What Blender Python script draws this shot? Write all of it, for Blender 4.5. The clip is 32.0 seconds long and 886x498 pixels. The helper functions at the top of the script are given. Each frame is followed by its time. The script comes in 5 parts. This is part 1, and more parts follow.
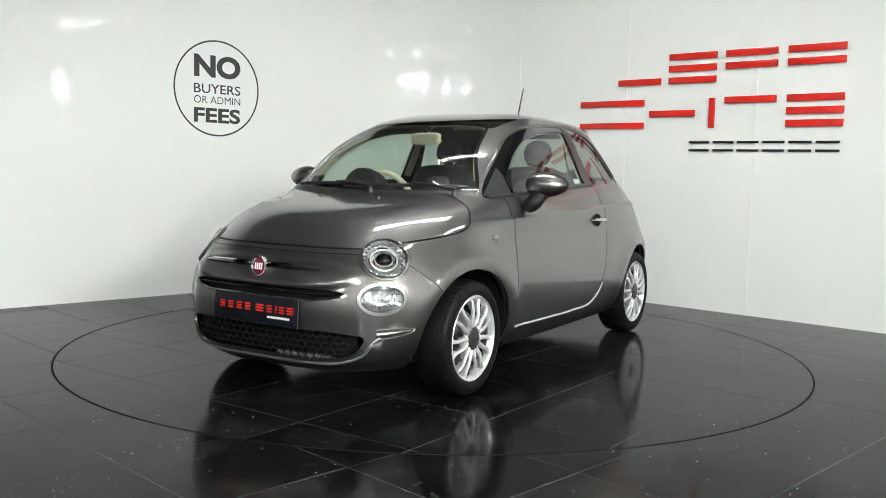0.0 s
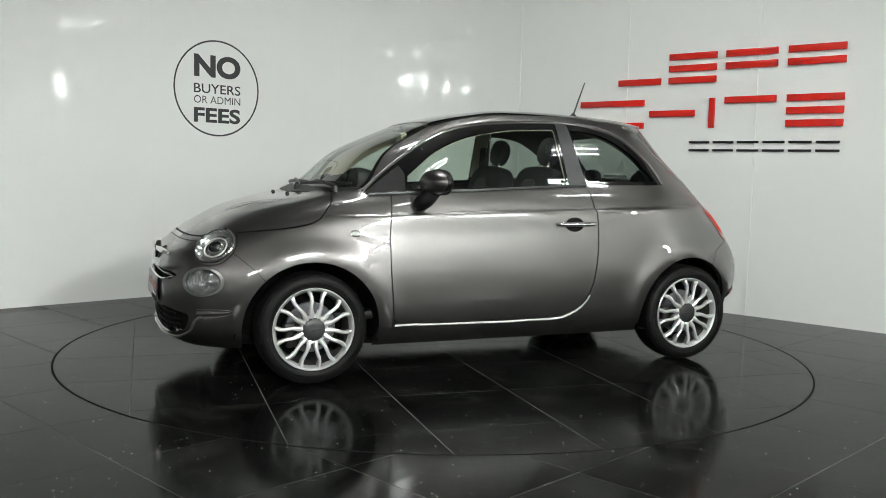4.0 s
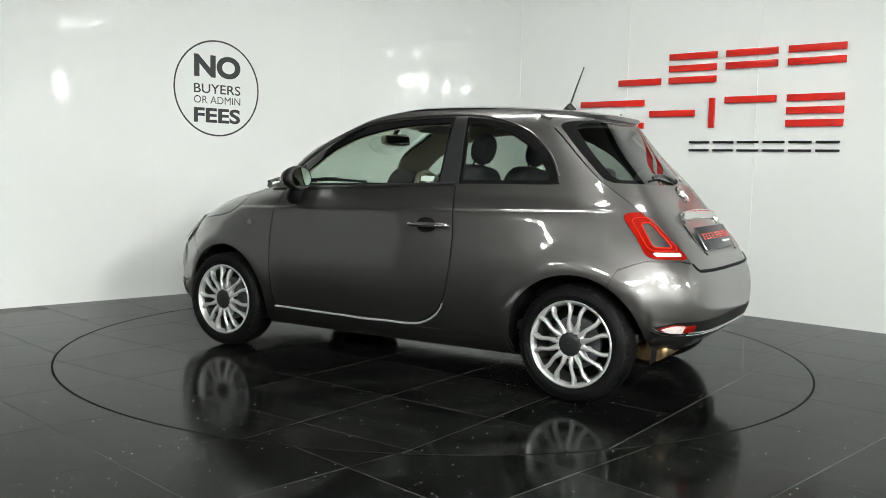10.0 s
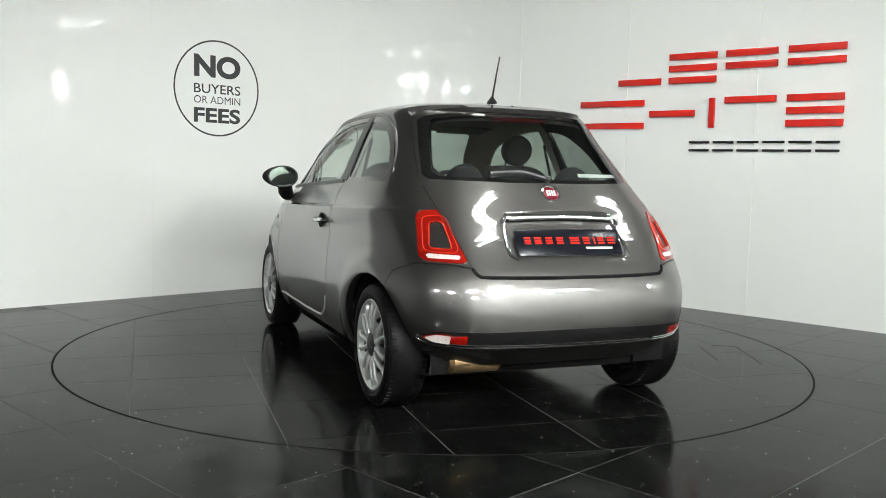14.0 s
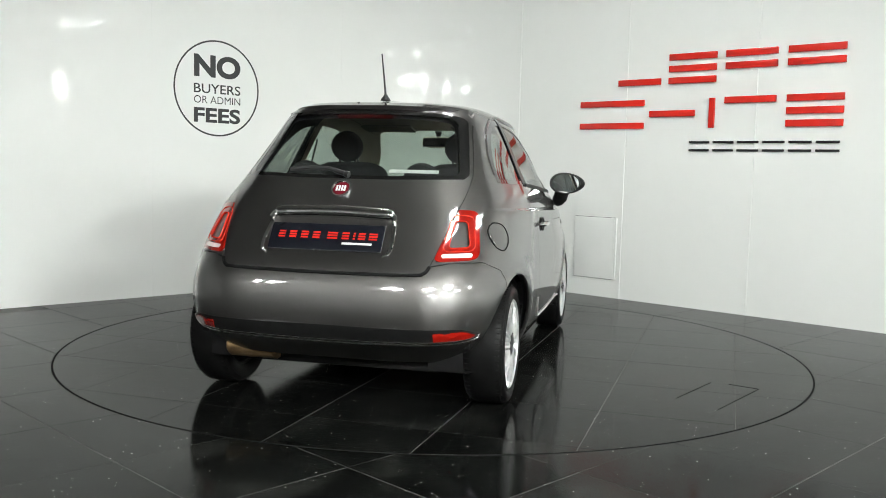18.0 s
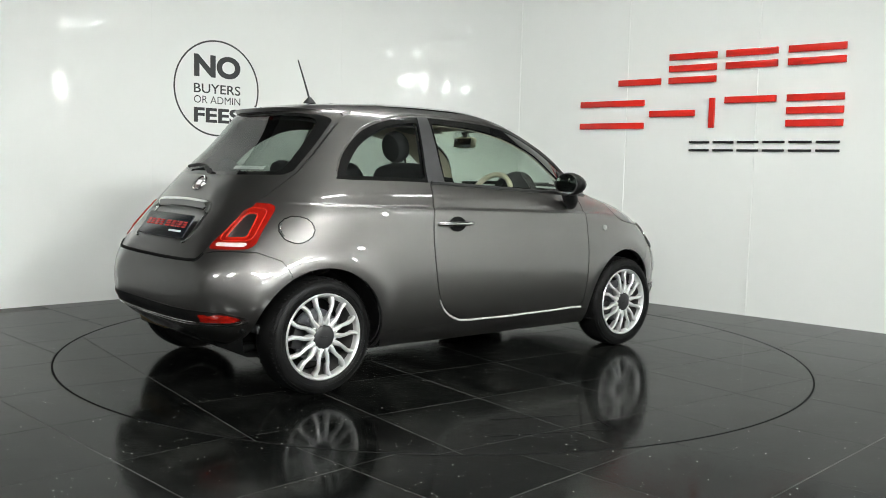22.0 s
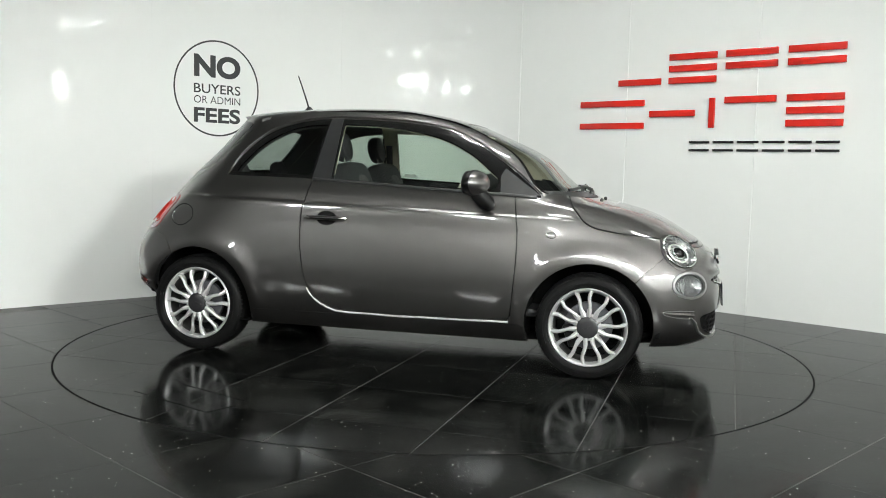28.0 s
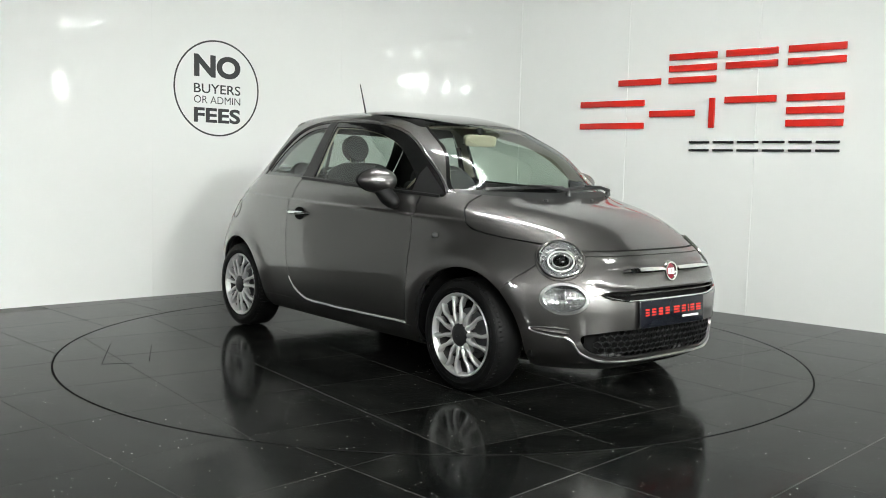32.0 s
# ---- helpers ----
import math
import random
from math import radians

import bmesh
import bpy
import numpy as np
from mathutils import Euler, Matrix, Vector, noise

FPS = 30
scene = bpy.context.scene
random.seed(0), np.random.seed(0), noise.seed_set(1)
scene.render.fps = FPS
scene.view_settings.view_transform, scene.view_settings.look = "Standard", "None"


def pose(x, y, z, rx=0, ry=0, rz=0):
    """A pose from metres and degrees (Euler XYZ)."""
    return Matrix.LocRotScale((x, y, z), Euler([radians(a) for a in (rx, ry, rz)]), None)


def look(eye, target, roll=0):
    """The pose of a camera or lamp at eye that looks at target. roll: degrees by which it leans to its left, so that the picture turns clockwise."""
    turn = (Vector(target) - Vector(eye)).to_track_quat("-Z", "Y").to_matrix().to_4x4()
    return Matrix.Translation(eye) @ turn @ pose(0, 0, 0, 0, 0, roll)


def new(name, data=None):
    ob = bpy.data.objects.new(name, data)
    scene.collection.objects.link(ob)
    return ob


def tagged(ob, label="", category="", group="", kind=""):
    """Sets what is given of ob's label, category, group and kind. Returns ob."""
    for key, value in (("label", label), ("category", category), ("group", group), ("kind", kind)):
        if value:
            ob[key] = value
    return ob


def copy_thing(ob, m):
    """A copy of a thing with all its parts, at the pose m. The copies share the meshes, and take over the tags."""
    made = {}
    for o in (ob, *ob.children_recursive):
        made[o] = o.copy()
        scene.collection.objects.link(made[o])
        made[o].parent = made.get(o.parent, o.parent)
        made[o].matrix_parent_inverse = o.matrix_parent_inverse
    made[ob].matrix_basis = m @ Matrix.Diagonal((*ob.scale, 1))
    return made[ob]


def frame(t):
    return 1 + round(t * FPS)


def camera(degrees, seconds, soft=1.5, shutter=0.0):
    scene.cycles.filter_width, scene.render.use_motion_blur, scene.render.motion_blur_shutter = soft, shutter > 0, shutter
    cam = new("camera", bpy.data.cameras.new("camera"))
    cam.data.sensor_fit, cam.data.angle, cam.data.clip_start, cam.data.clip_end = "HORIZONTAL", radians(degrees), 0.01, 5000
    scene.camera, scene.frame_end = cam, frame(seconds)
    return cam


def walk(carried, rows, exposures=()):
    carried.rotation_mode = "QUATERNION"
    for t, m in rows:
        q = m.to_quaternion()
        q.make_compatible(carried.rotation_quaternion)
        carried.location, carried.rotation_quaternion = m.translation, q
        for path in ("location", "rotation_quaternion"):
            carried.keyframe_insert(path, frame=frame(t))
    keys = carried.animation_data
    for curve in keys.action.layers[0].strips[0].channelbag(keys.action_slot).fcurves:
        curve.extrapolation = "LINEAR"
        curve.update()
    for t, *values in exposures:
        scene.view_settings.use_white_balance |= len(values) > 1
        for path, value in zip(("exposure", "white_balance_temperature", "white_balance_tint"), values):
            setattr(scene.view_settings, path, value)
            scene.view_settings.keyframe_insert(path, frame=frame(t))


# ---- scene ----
# ---- camera: stands still on a tripod in front of the turntable ----
cam = camera(52.29, 32.0, soft=0.95)
EYE = Vector((0.0, -5.688, 1.106))
YAW, PITCH = radians(0.369), radians(-4.951)
AIM = EYE + Vector((math.sin(YAW) * math.cos(PITCH), math.cos(YAW) * math.cos(PITCH), math.sin(PITCH)))
STILL = look(EYE, AIM, 1.435)
# the clip's camera darkens its picture as the pale wall fills more of it
STOPS = [(0.0, 0.15), (1.0, 0.03), (2.0, -0.15), (3.0, -0.28), (6.0, -0.14), (7.0, 0.0), (8.0, 0.06), (10.0, 0.06), (12.0, 0.15), (13.0, 0.16), (14.0, 0.08),
         (17.0, 0.15), (21.0, 0.15), (24.0, -0.10), (25.0, -0.14), (28.0, 0.14), (30.0, 0.10), (32.0, 0.15)]
walk(cam, [(0.0, STILL), (32.0, STILL)], exposures=STOPS)

# ---- the plan (metres) ----
# z is up, the turntable's axis stands at the origin
TABLE_R = 2.245
TURN_START, TURN_RATE = 238.2, -9.0          # degrees, degrees a second
CAR_X, CAR_Y = -0.141, 0.078                 # the car's middle on the table, in the car's axes
CORNER_X, CORNER_Y = -0.108, 3.94            # where the two wall planes would meet
LEFT_DIR = Vector((-0.7275, -0.6861, 0))     # from the corner along the left wall
RIGHT_DIR = Vector((0.7375, -0.6753, 0))     # from the corner along the right wall
CORNER = Vector((CORNER_X, CORNER_Y, 0))
ROOM_H = 3.9
# ---- world and lamps ----
world = bpy.data.worlds.new("hall_air")
world.use_nodes = True
world.node_tree.nodes["Background"].inputs[0].default_value = (0.9, 0.95, 1.0, 1)
world.node_tree.nodes["Background"].inputs[1].default_value = 0.02
scene.world = world
scene.view_settings.exposure = 0.0
# ---- materials ----
def lin(r, g, b):
    """Linear colour from 8-bit display values."""
    f = lambda c: (c / 255 / 12.92) if c <= 10 else ((c / 255 + 0.055) / 1.055) ** 2.4
    return (f(r), f(g), f(b), 1)


def surface(name, base, rough=0.5, metal=0.0, vary=0.0, scale=8.0, bump=0.0, bump_scale=60.0, coat=0.0, coat_rough=0.03,
            rough_vary=0.0, spec=0.5, emit=None, power=0.0, random_vary=0.0):
    """A Principled material with two scales of noise in its colour, gloss and relief."""
    m = bpy.data.materials.new(name)
    m.use_nodes = True
    nt = m.node_tree
    b = nt.nodes["Principled BSDF"]
    b.inputs["Base Color"].default_value = base if len(base) == 4 else (*base, 1)
    b.inputs["Roughness"].default_value = rough
    b.inputs["Metallic"].default_value = metal
    b.inputs["Specular IOR Level"].default_value = spec
    b.inputs["Coat Weight"].default_value = coat
    b.inputs["Coat Roughness"].default_value = coat_rough
    if emit:
        b.inputs["Emission Color"].default_value = (*emit[:3], 1)
        b.inputs["Emission Strength"].default_value = power
    co = nt.nodes.new("ShaderNodeTexCoord")
    if vary or rough_vary or random_vary:
        n1 = nt.nodes.new("ShaderNodeTexNoise")
        n1.inputs["Scale"].default_value = scale
        n1.inputs["Detail"].default_value = 6
        nt.links.new(co.outputs["Object"], n1.inputs["Vector"])
        n2 = nt.nodes.new("ShaderNodeTexNoise")
        n2.inputs["Scale"].default_value = scale * 9
        n2.inputs["Detail"].default_value = 3
        nt.links.new(co.outputs["Object"], n2.inputs["Vector"])
        mix = nt.nodes.new("ShaderNodeMath")
        mix.operation = "MULTIPLY_ADD"
        mix.inputs[1].default_value = 0.4
        nt.links.new(n2.outputs["Fac"], mix.inputs[0])
        nt.links.new(n1.outputs["Fac"], mix.inputs[2])       # about 0.7 in the mean
        value = mix.outputs[0]
        if random_vary:
            info = nt.nodes.new("ShaderNodeObjectInfo")
            add = nt.nodes.new("ShaderNodeMath")
            add.operation = "MULTIPLY_ADD"
            add.inputs[1].default_value = random_vary
            nt.links.new(info.outputs["Random"], add.inputs[0])
            nt.links.new(value, add.inputs[2])
            value = add.outputs[0]
        if vary:
            ramp = nt.nodes.new("ShaderNodeMapRange")
            ramp.inputs["From Min"].default_value, ramp.inputs["From Max"].default_value = 0.4, 1.0
            ramp.inputs["To Min"].default_value, ramp.inputs["To Max"].default_value = 1 - vary, 1 + vary
            nt.links.new(value, ramp.inputs["Value"])
            sc = nt.nodes.new("ShaderNodeVectorMath")
            sc.operation = "SCALE"
            sc.inputs[0].default_value = base[:3]
            nt.links.new(ramp.outputs[0], sc.inputs["Scale"])
            nt.links.new(sc.outputs[0], b.inputs["Base Color"])
        if rough_vary:
            ramp = nt.nodes.new("ShaderNodeMapRange")
            ramp.inputs["From Min"].default_value, ramp.inputs["From Max"].default_value = 0.4, 1.0
            ramp.inputs["To Min"].default_value, ramp.inputs["To Max"].default_value = max(0.01, rough - rough_vary), rough + rough_vary
            nt.links.new(value, ramp.inputs["Value"])
            nt.links.new(ramp.outputs[0], b.inputs["Roughness"])
    if bump:
        n3 = nt.nodes.new("ShaderNodeTexNoise")
        n3.inputs["Scale"].default_value = bump_scale
        n3.inputs["Detail"].default_value = 4
        nt.links.new(co.outputs["Object"], n3.inputs["Vector"])
        bp = nt.nodes.new("ShaderNodeBump")
        bp.inputs["Strength"].default_value = 1.0
        bp.inputs["Distance"].default_value = bump
        nt.links.new(n3.outputs["Fac"], bp.inputs["Height"])
        nt.links.new(bp.outputs["Normal"], b.inputs["Normal"])
    return m


def glass(name, tint, ior=1.5, rough=0.0):
    """A thin pane: tinted see-through with a mirror gloss that grows at a slant."""
    m = bpy.data.materials.new(name)
    m.use_nodes = True
    nt = m.node_tree
    nt.nodes.remove(nt.nodes["Principled BSDF"])
    out = nt.nodes["Material Output"]
    see = nt.nodes.new("ShaderNodeBsdfTransparent")
    see.inputs[0].default_value = (*tint, 1)
    gl = nt.nodes.new("ShaderNodeBsdfGlossy")
    gl.inputs["Roughness"].default_value = rough
    lw = nt.nodes.new("ShaderNodeLayerWeight")
    lw.inputs["Blend"].default_value = 0.5
    pw = nt.nodes.new("ShaderNodeMath")
    pw.operation = "POWER"
    pw.inputs[1].default_value = 4.2
    nt.links.new(lw.outputs["Facing"], pw.inputs[0])
    f0 = ((ior - 1) / (ior + 1)) ** 2 * 1.9          # both faces of the pane
    fr = nt.nodes.new("ShaderNodeMath")
    fr.operation = "MULTIPLY_ADD"
    fr.inputs[1].default_value, fr.inputs[2].default_value = 1 - f0, f0
    nt.links.new(pw.outputs[0], fr.inputs[0])
    mx = nt.nodes.new("ShaderNodeMixShader")
    nt.links.new(fr.outputs[0], mx.inputs[0])
    nt.links.new(see.outputs[0], mx.inputs[1])
    nt.links.new(gl.outputs[0], mx.inputs[2])
    nt.links.new(mx.outputs[0], out.inputs["Surface"])
    return m


def car_paint():
    """Warm grey metallic paint: fine flakes under a clear coat."""
    m = surface("grey_metallic_paint", (0.130, 0.124, 0.120), rough=0.40, metal=0.97, coat=1.0, coat_rough=0.03)
    nt = m.node_tree
    b = nt.nodes["Principled BSDF"]
    b.inputs["Coat IOR"].default_value = 1.9
    co = nt.nodes.new("ShaderNodeTexCoord")
    v = nt.nodes.new("ShaderNodeTexVoronoi")
    v.inputs["Scale"].default_value = 900
    nt.links.new(co.outputs["Object"], v.inputs["Vector"])
    r = nt.nodes.new("ShaderNodeMapRange")
    r.inputs["To Min"].default_value, r.inputs["To Max"].default_value = 0.80, 1.25
    sep = nt.nodes.new("ShaderNodeSeparateColor")
    nt.links.new(v.outputs["Color"], sep.inputs[0])
    nt.links.new(sep.outputs[0], r.inputs["Value"])
    sc = nt.nodes.new("ShaderNodeVectorMath")
    sc.operation = "SCALE"
    sc.inputs[0].default_value = (0.130, 0.124, 0.120)
    nt.links.new(r.outputs[0], sc.inputs["Scale"])
    nt.links.new(sc.outputs[0], b.inputs["Base Color"])
    return m


PAINT = car_paint()
GLASS = glass("tinted_car_glass", (0.72, 0.80, 0.74))
GLASS_DARK = glass("rear_privacy_glass", (0.50, 0.55, 0.52))
LENS = glass("clear_lamp_lens", (0.93, 0.94, 0.94), 1.35)
RUBBER = surface("black_tyre_rubber", (0.0055, 0.0055, 0.0055), 0.46, vary=0.35, scale=14, bump=0.0005, bump_scale=240, spec=0.11)
TRIM = surface("black_satin_trim", (0.012, 0.012, 0.012), 0.38, vary=0.2, scale=30)
GLOSS_BLACK = surface("gloss_black", (0.006, 0.006, 0.006), 0.08, coat=0.5)
CAVITY = surface("unlit_cavity_black", (0.006, 0.006, 0.006), 0.8, spec=0.1, vary=0.2)
CHROME = surface("chrome", (0.78, 0.78, 0.77), 0.06, 1.0, rough_vary=0.02, scale=40)
ALLOY = surface("silver_alloy", (0.66, 0.66, 0.655), 0.30, 0.6, vary=0.03, scale=30)
STEEL = surface("rusty_silencer_steel", (0.30, 0.20, 0.10), 0.45, 0.8, vary=0.5, scale=18, rough_vary=0.15)
# rim alloy with the shade behind the spokes put into its colour
BARREL = surface("shaded_rim_alloy", (0.09, 0.088, 0.085), 0.5, 0.6, vary=0.3, scale=25)
SATIN = surface("satin_bright_metal", (0.72, 0.72, 0.70), 0.36, 0.55, vary=0.04, scale=30)
HEAD_BOWL = surface("silvered_lamp_bowl", (0.70, 0.70, 0.70), 0.22, 0.85, vary=0.06, scale=30)
DISC = surface("brake_disc_steel", (0.16, 0.16, 0.17), 0.4, 0.7, vary=0.2, scale=40)
RED_LENS = surface("red_lamp_plastic", (0.24, 0.006, 0.003), 0.08, coat=0.8, vary=0.12, scale=30)
RED_BRIGHT = surface("bright_red_lamp_ridge", (0.55, 0.03, 0.015), 0.12, coat=0.8, vary=0.1, scale=40)
RED_DARK = surface("dark_red_brake_lamp", (0.05, 0.003, 0.003), 0.2, vary=0.1)
PALE_LENS = surface("pale_lamp_plastic", (0.70, 0.62, 0.60), 0.12, coat=0.8, vary=0.12, scale=60)
REFLECTOR = surface("lamp_reflector", (0.40, 0.40, 0.40), 0.14, 0.8, vary=0.1, scale=50)
CREAM = surface("ivory_cabin_trim", (0.55, 0.50, 0.38), 0.55, vary=0.08, scale=12, bump=0.0004, bump_scale=300)
CLOTH = surface("charcoal_seat_cloth", (0.024, 0.024, 0.026), 0.9, vary=0.3, scale=40, bump=0.0012, bump_scale=500)
CLOTH_GREY = surface("grey_seat_cloth", (0.075, 0.072, 0.07), 0.9, vary=0.2, scale=40, bump=0.0012, bump_scale=500)
DASH = surface("black_dashboard_plastic", (0.02, 0.02, 0.021), 0.55, vary=0.2, scale=30, bump=0.0005, bump_scale=400)
PLATE_BLACK = surface("black_plate_plastic", (0.008, 0.009, 0.013), 0.18, vary=0.1, scale=20, spec=0.2)
SIGN_RED = surface("red_acrylic", lin(203, 40, 31), 0.22, vary=0.05, scale=5)
SIGN_BLACK = surface("black_acrylic", (0.012, 0.012, 0.013), 0.25, vary=0.1, scale=5)
DECAL = surface("matt_black_vinyl", (0.028, 0.030, 0.030), 0.45, vary=0.1, scale=5)
PALE_MARK = surface("pale_print", (0.75, 0.75, 0.75), 0.4, vary=0.05)
BADGE_RED = surface("dark_red_enamel", (0.15, 0.008, 0.018), 0.15, coat=0.8, vary=0.1, scale=60)
GRILLE_BLACK = surface("black_grille_plastic", (0.006, 0.006, 0.006), 0.5, vary=0.2, scale=30, spec=0.2)
BEZEL = surface("satin_silver_bezel", (0.30, 0.30, 0.295), 0.30, 0.85, vary=0.1, scale=40)
PILLAR = surface("satin_dark_grey_paint", (0.028, 0.028, 0.029), 0.35, 0.3, vary=0.1, scale=30)
PAPER = surface("white_sticker_paper", (0.75, 0.76, 0.74), 0.5, vary=0.1, scale=60)
HEADLINER = surface("pale_headlining", (0.30, 0.285, 0.245), 0.9, vary=0.1, scale=30)
WALL = surface("white_gloss_wall_sheet", (0.78, 0.79, 0.77), 0.06, vary=0.015, scale=0.7, bump=0.0035, bump_scale=1.6, random_vary=0.05, spec=0.13)
WALL_DARK = surface("dark_unseen_wall", (0.05, 0.05, 0.052), 0.7, vary=0.08, scale=2)
WALL_GREY = surface("grey_unseen_wall", (0.17, 0.17, 0.167), 0.6, vary=0.08, scale=2)
WALL_PLAIN = surface("white_unseen_wall", (0.78, 0.78, 0.77), 0.7, vary=0.05, scale=2)
CEILING = surface("grey_ceiling_paint", (0.24, 0.24, 0.236), 0.8, vary=0.08, scale=2)
HALL_CEILING = surface("grey_ceiling_board", (0.14, 0.14, 0.14), 0.7, vary=0.04, scale=2)
JOINT = surface("pale_grey_grout", (0.10, 0.10, 0.096), 0.7, vary=0.25, scale=12)
GAP = surface("dark_seam", (0.006, 0.006, 0.006), 0.8, vary=0.2, spec=0.05)
TUBE = surface("glowing_tube", (0.8, 0.8, 0.8), 0.5, emit=(0.965, 1.0, 0.968), power=95)
TUBE_BRIGHT = surface("bright_glowing_tube", (0.8, 0.8, 0.8), 0.5, emit=(0.965, 1.0, 0.968), power=215)
LAMP_BODY = surface("white_lamp_housing", (0.7, 0.7, 0.7), 0.5, vary=0.05)


def stone():
    """Polished black tile: faint clouding, dust, pale specks, uneven gloss."""
    m = surface("polished_black_tile", (0.0040, 0.0043, 0.0040), 0.11, vary=0.65, scale=2.2, rough_vary=0.05, bump=0.0003, bump_scale=9, random_vary=0.15, spec=0.045)
    nt = m.node_tree
    b = nt.nodes["Principled BSDF"]
    co = nt.nodes.new("ShaderNodeTexCoord")
    v = nt.nodes.new("ShaderNodeTexVoronoi")
    v.inputs["Scale"].default_value = 52
    v.inputs["Randomness"].default_value = 1
    nt.links.new(co.outputs["Object"], v.inputs["Vector"])
    small = nt.nodes.new("ShaderNodeMath")
    small.operation = "LESS_THAN"
    nt.links.new(v.outputs["Distance"], small.inputs[0])
    sep = nt.nodes.new("ShaderNodeSeparateColor")
    nt.links.new(v.outputs["Color"], sep.inputs[0])
    size = nt.nodes.new("ShaderNodeMapRange")
    size.inputs["From Min"].default_value, size.inputs["From Max"].default_value = 0.88, 1.0
    size.inputs["To Min"].default_value, size.inputs["To Max"].default_value = 0.03, 0.17
    nt.links.new(sep.outputs[0], size.inputs["Value"])
    nt.links.new(size.outputs[0], small.inputs[1])
    mix = nt.nodes.new("ShaderNodeMix")
    mix.data_type = "RGBA"
    mix.inputs["B"].default_value = (0.80, 0.80, 0.76, 1)
    old = b.inputs["Base Color"].links[0].from_socket
    nt.links.new(small.outputs[0], mix.inputs["Factor"])
    nt.links.new(old, mix.inputs["A"])
    # a thin, patchy film of dust and dried smears
    film = nt.nodes.new("ShaderNodeTexNoise")
    film.inputs["Scale"].default_value, film.inputs["Detail"].default_value, film.inputs["Distortion"].default_value = 2.6, 8, 0.8
    nt.links.new(co.outputs["Object"], film.inputs["Vector"])
    amount = nt.nodes.new("ShaderNodeMapRange")
    amount.inputs["From Min"].default_value, amount.inputs["From Max"].default_value = 0.47, 0.74
    amount.inputs["To Min"].default_value, amount.inputs["To Max"].default_value = 0.0, 0.5
    nt.links.new(film.outputs["Fac"], amount.inputs["Value"])
    dusty = nt.nodes.new("ShaderNodeMix")
    dusty.data_type = "RGBA"
    dusty.inputs["B"].default_value = (0.034, 0.034, 0.031, 1)
    nt.links.new(amount.outputs[0], dusty.inputs["Factor"])
    nt.links.new(mix.outputs["Result"], dusty.inputs["A"])
    nt.links.new(dusty.outputs["Result"], b.inputs["Base Color"])
    # every tile is cut from another place of the slab
    info = nt.nodes.new("ShaderNodeObjectInfo")
    far_off = nt.nodes.new("ShaderNodeVectorMath")
    far_off.operation = "SCALE"
    far_off.inputs[0].default_value = (53.0, 31.0, 17.0)
    nt.links.new(info.outputs["Random"], far_off.inputs["Scale"])
    shift = nt.nodes.new("ShaderNodeVectorMath")
    shift.operation = "ADD"
    nt.links.new(far_off.outputs[0], shift.inputs[1])
    takers = [k.to_socket for k in nt.links if k.from_node.bl_idname == "ShaderNodeTexCoord"]
    nt.links.new(co.outputs["Object"], shift.inputs[0])
    for socket in takers:
        nt.links.new(shift.outputs[0], socket)
    return m


TILE = stone()
# ---- mesh tools ----
def link(name, bm, material, parent=None, label="", smooth=True, matrix=None):
    """Links a bmesh as one mesh object, under parent if there is one."""
    me = bpy.data.meshes.new(name)
    bmesh.ops.recalc_face_normals(bm, faces=bm.faces)
    bm.to_mesh(me)
    bm.free()
    for mt in material if isinstance(material, (list, tuple)) else [material]:
        me.materials.append(mt)
    for p in me.polygons:
        p.use_smooth = smooth
    if smooth:
        me.set_sharp_from_angle(angle=radians(38))
    ob = new(name, me)
    if parent:
        ob.parent = parent
    if matrix is not None:
        ob.matrix_basis = matrix
    if label:
        ob["label"] = label
    return ob


def part(name, bm, material, parent, label="", smooth=True, matrix=None):
    return link(name, bm, material, parent, label, smooth, matrix)


def box(bm, sx, sy, sz, m=Matrix(), bevel=0.0, seg=2):
    """Adds a block of that size round the origin of m, with rounded edges."""
    g = bmesh.ops.create_cube(bm, size=1, matrix=m @ Matrix.Diagonal((sx, sy, sz, 1)))
    if bevel:
        edges = list({e for v in g["verts"] for e in v.link_edges})
        bmesh.ops.bevel(bm, geom=edges, offset=bevel, segments=seg, affect="EDGES", profile=0.5)


def tube(bm, r1, r2, depth, m=Matrix(), seg=32, cap=True):
    """Adds a cylinder or cone along m's z axis."""
    bmesh.ops.create_cone(bm, cap_ends=cap, cap_tris=False, segments=seg, radius1=r1, radius2=r2, depth=depth, matrix=m)


def spin(bm, profile, m=Matrix(), seg=64):
    """Adds a body turned from (radius, height) points about m's z axis."""
    rings = []
    for r, h in profile:
        if r < 1e-6:
            rings.append([bm.verts.new(m @ Vector((0, 0, h)))])
        else:
            rings.append([bm.verts.new(m @ Vector((r * math.cos(2 * math.pi * k / seg), r * math.sin(2 * math.pi * k / seg), h))) for k in range(seg)])
    for a, b in zip(rings, rings[1:]):
        for k in range(seg):
            j = (k + 1) % seg
            vs = [a[k % len(a)], a[j % len(a)], b[j % len(b)], b[k % len(b)]]
            vs = [v for i, v in enumerate(vs) if v not in vs[:i]]
            if len(vs) > 2:
                bm.faces.new(vs)


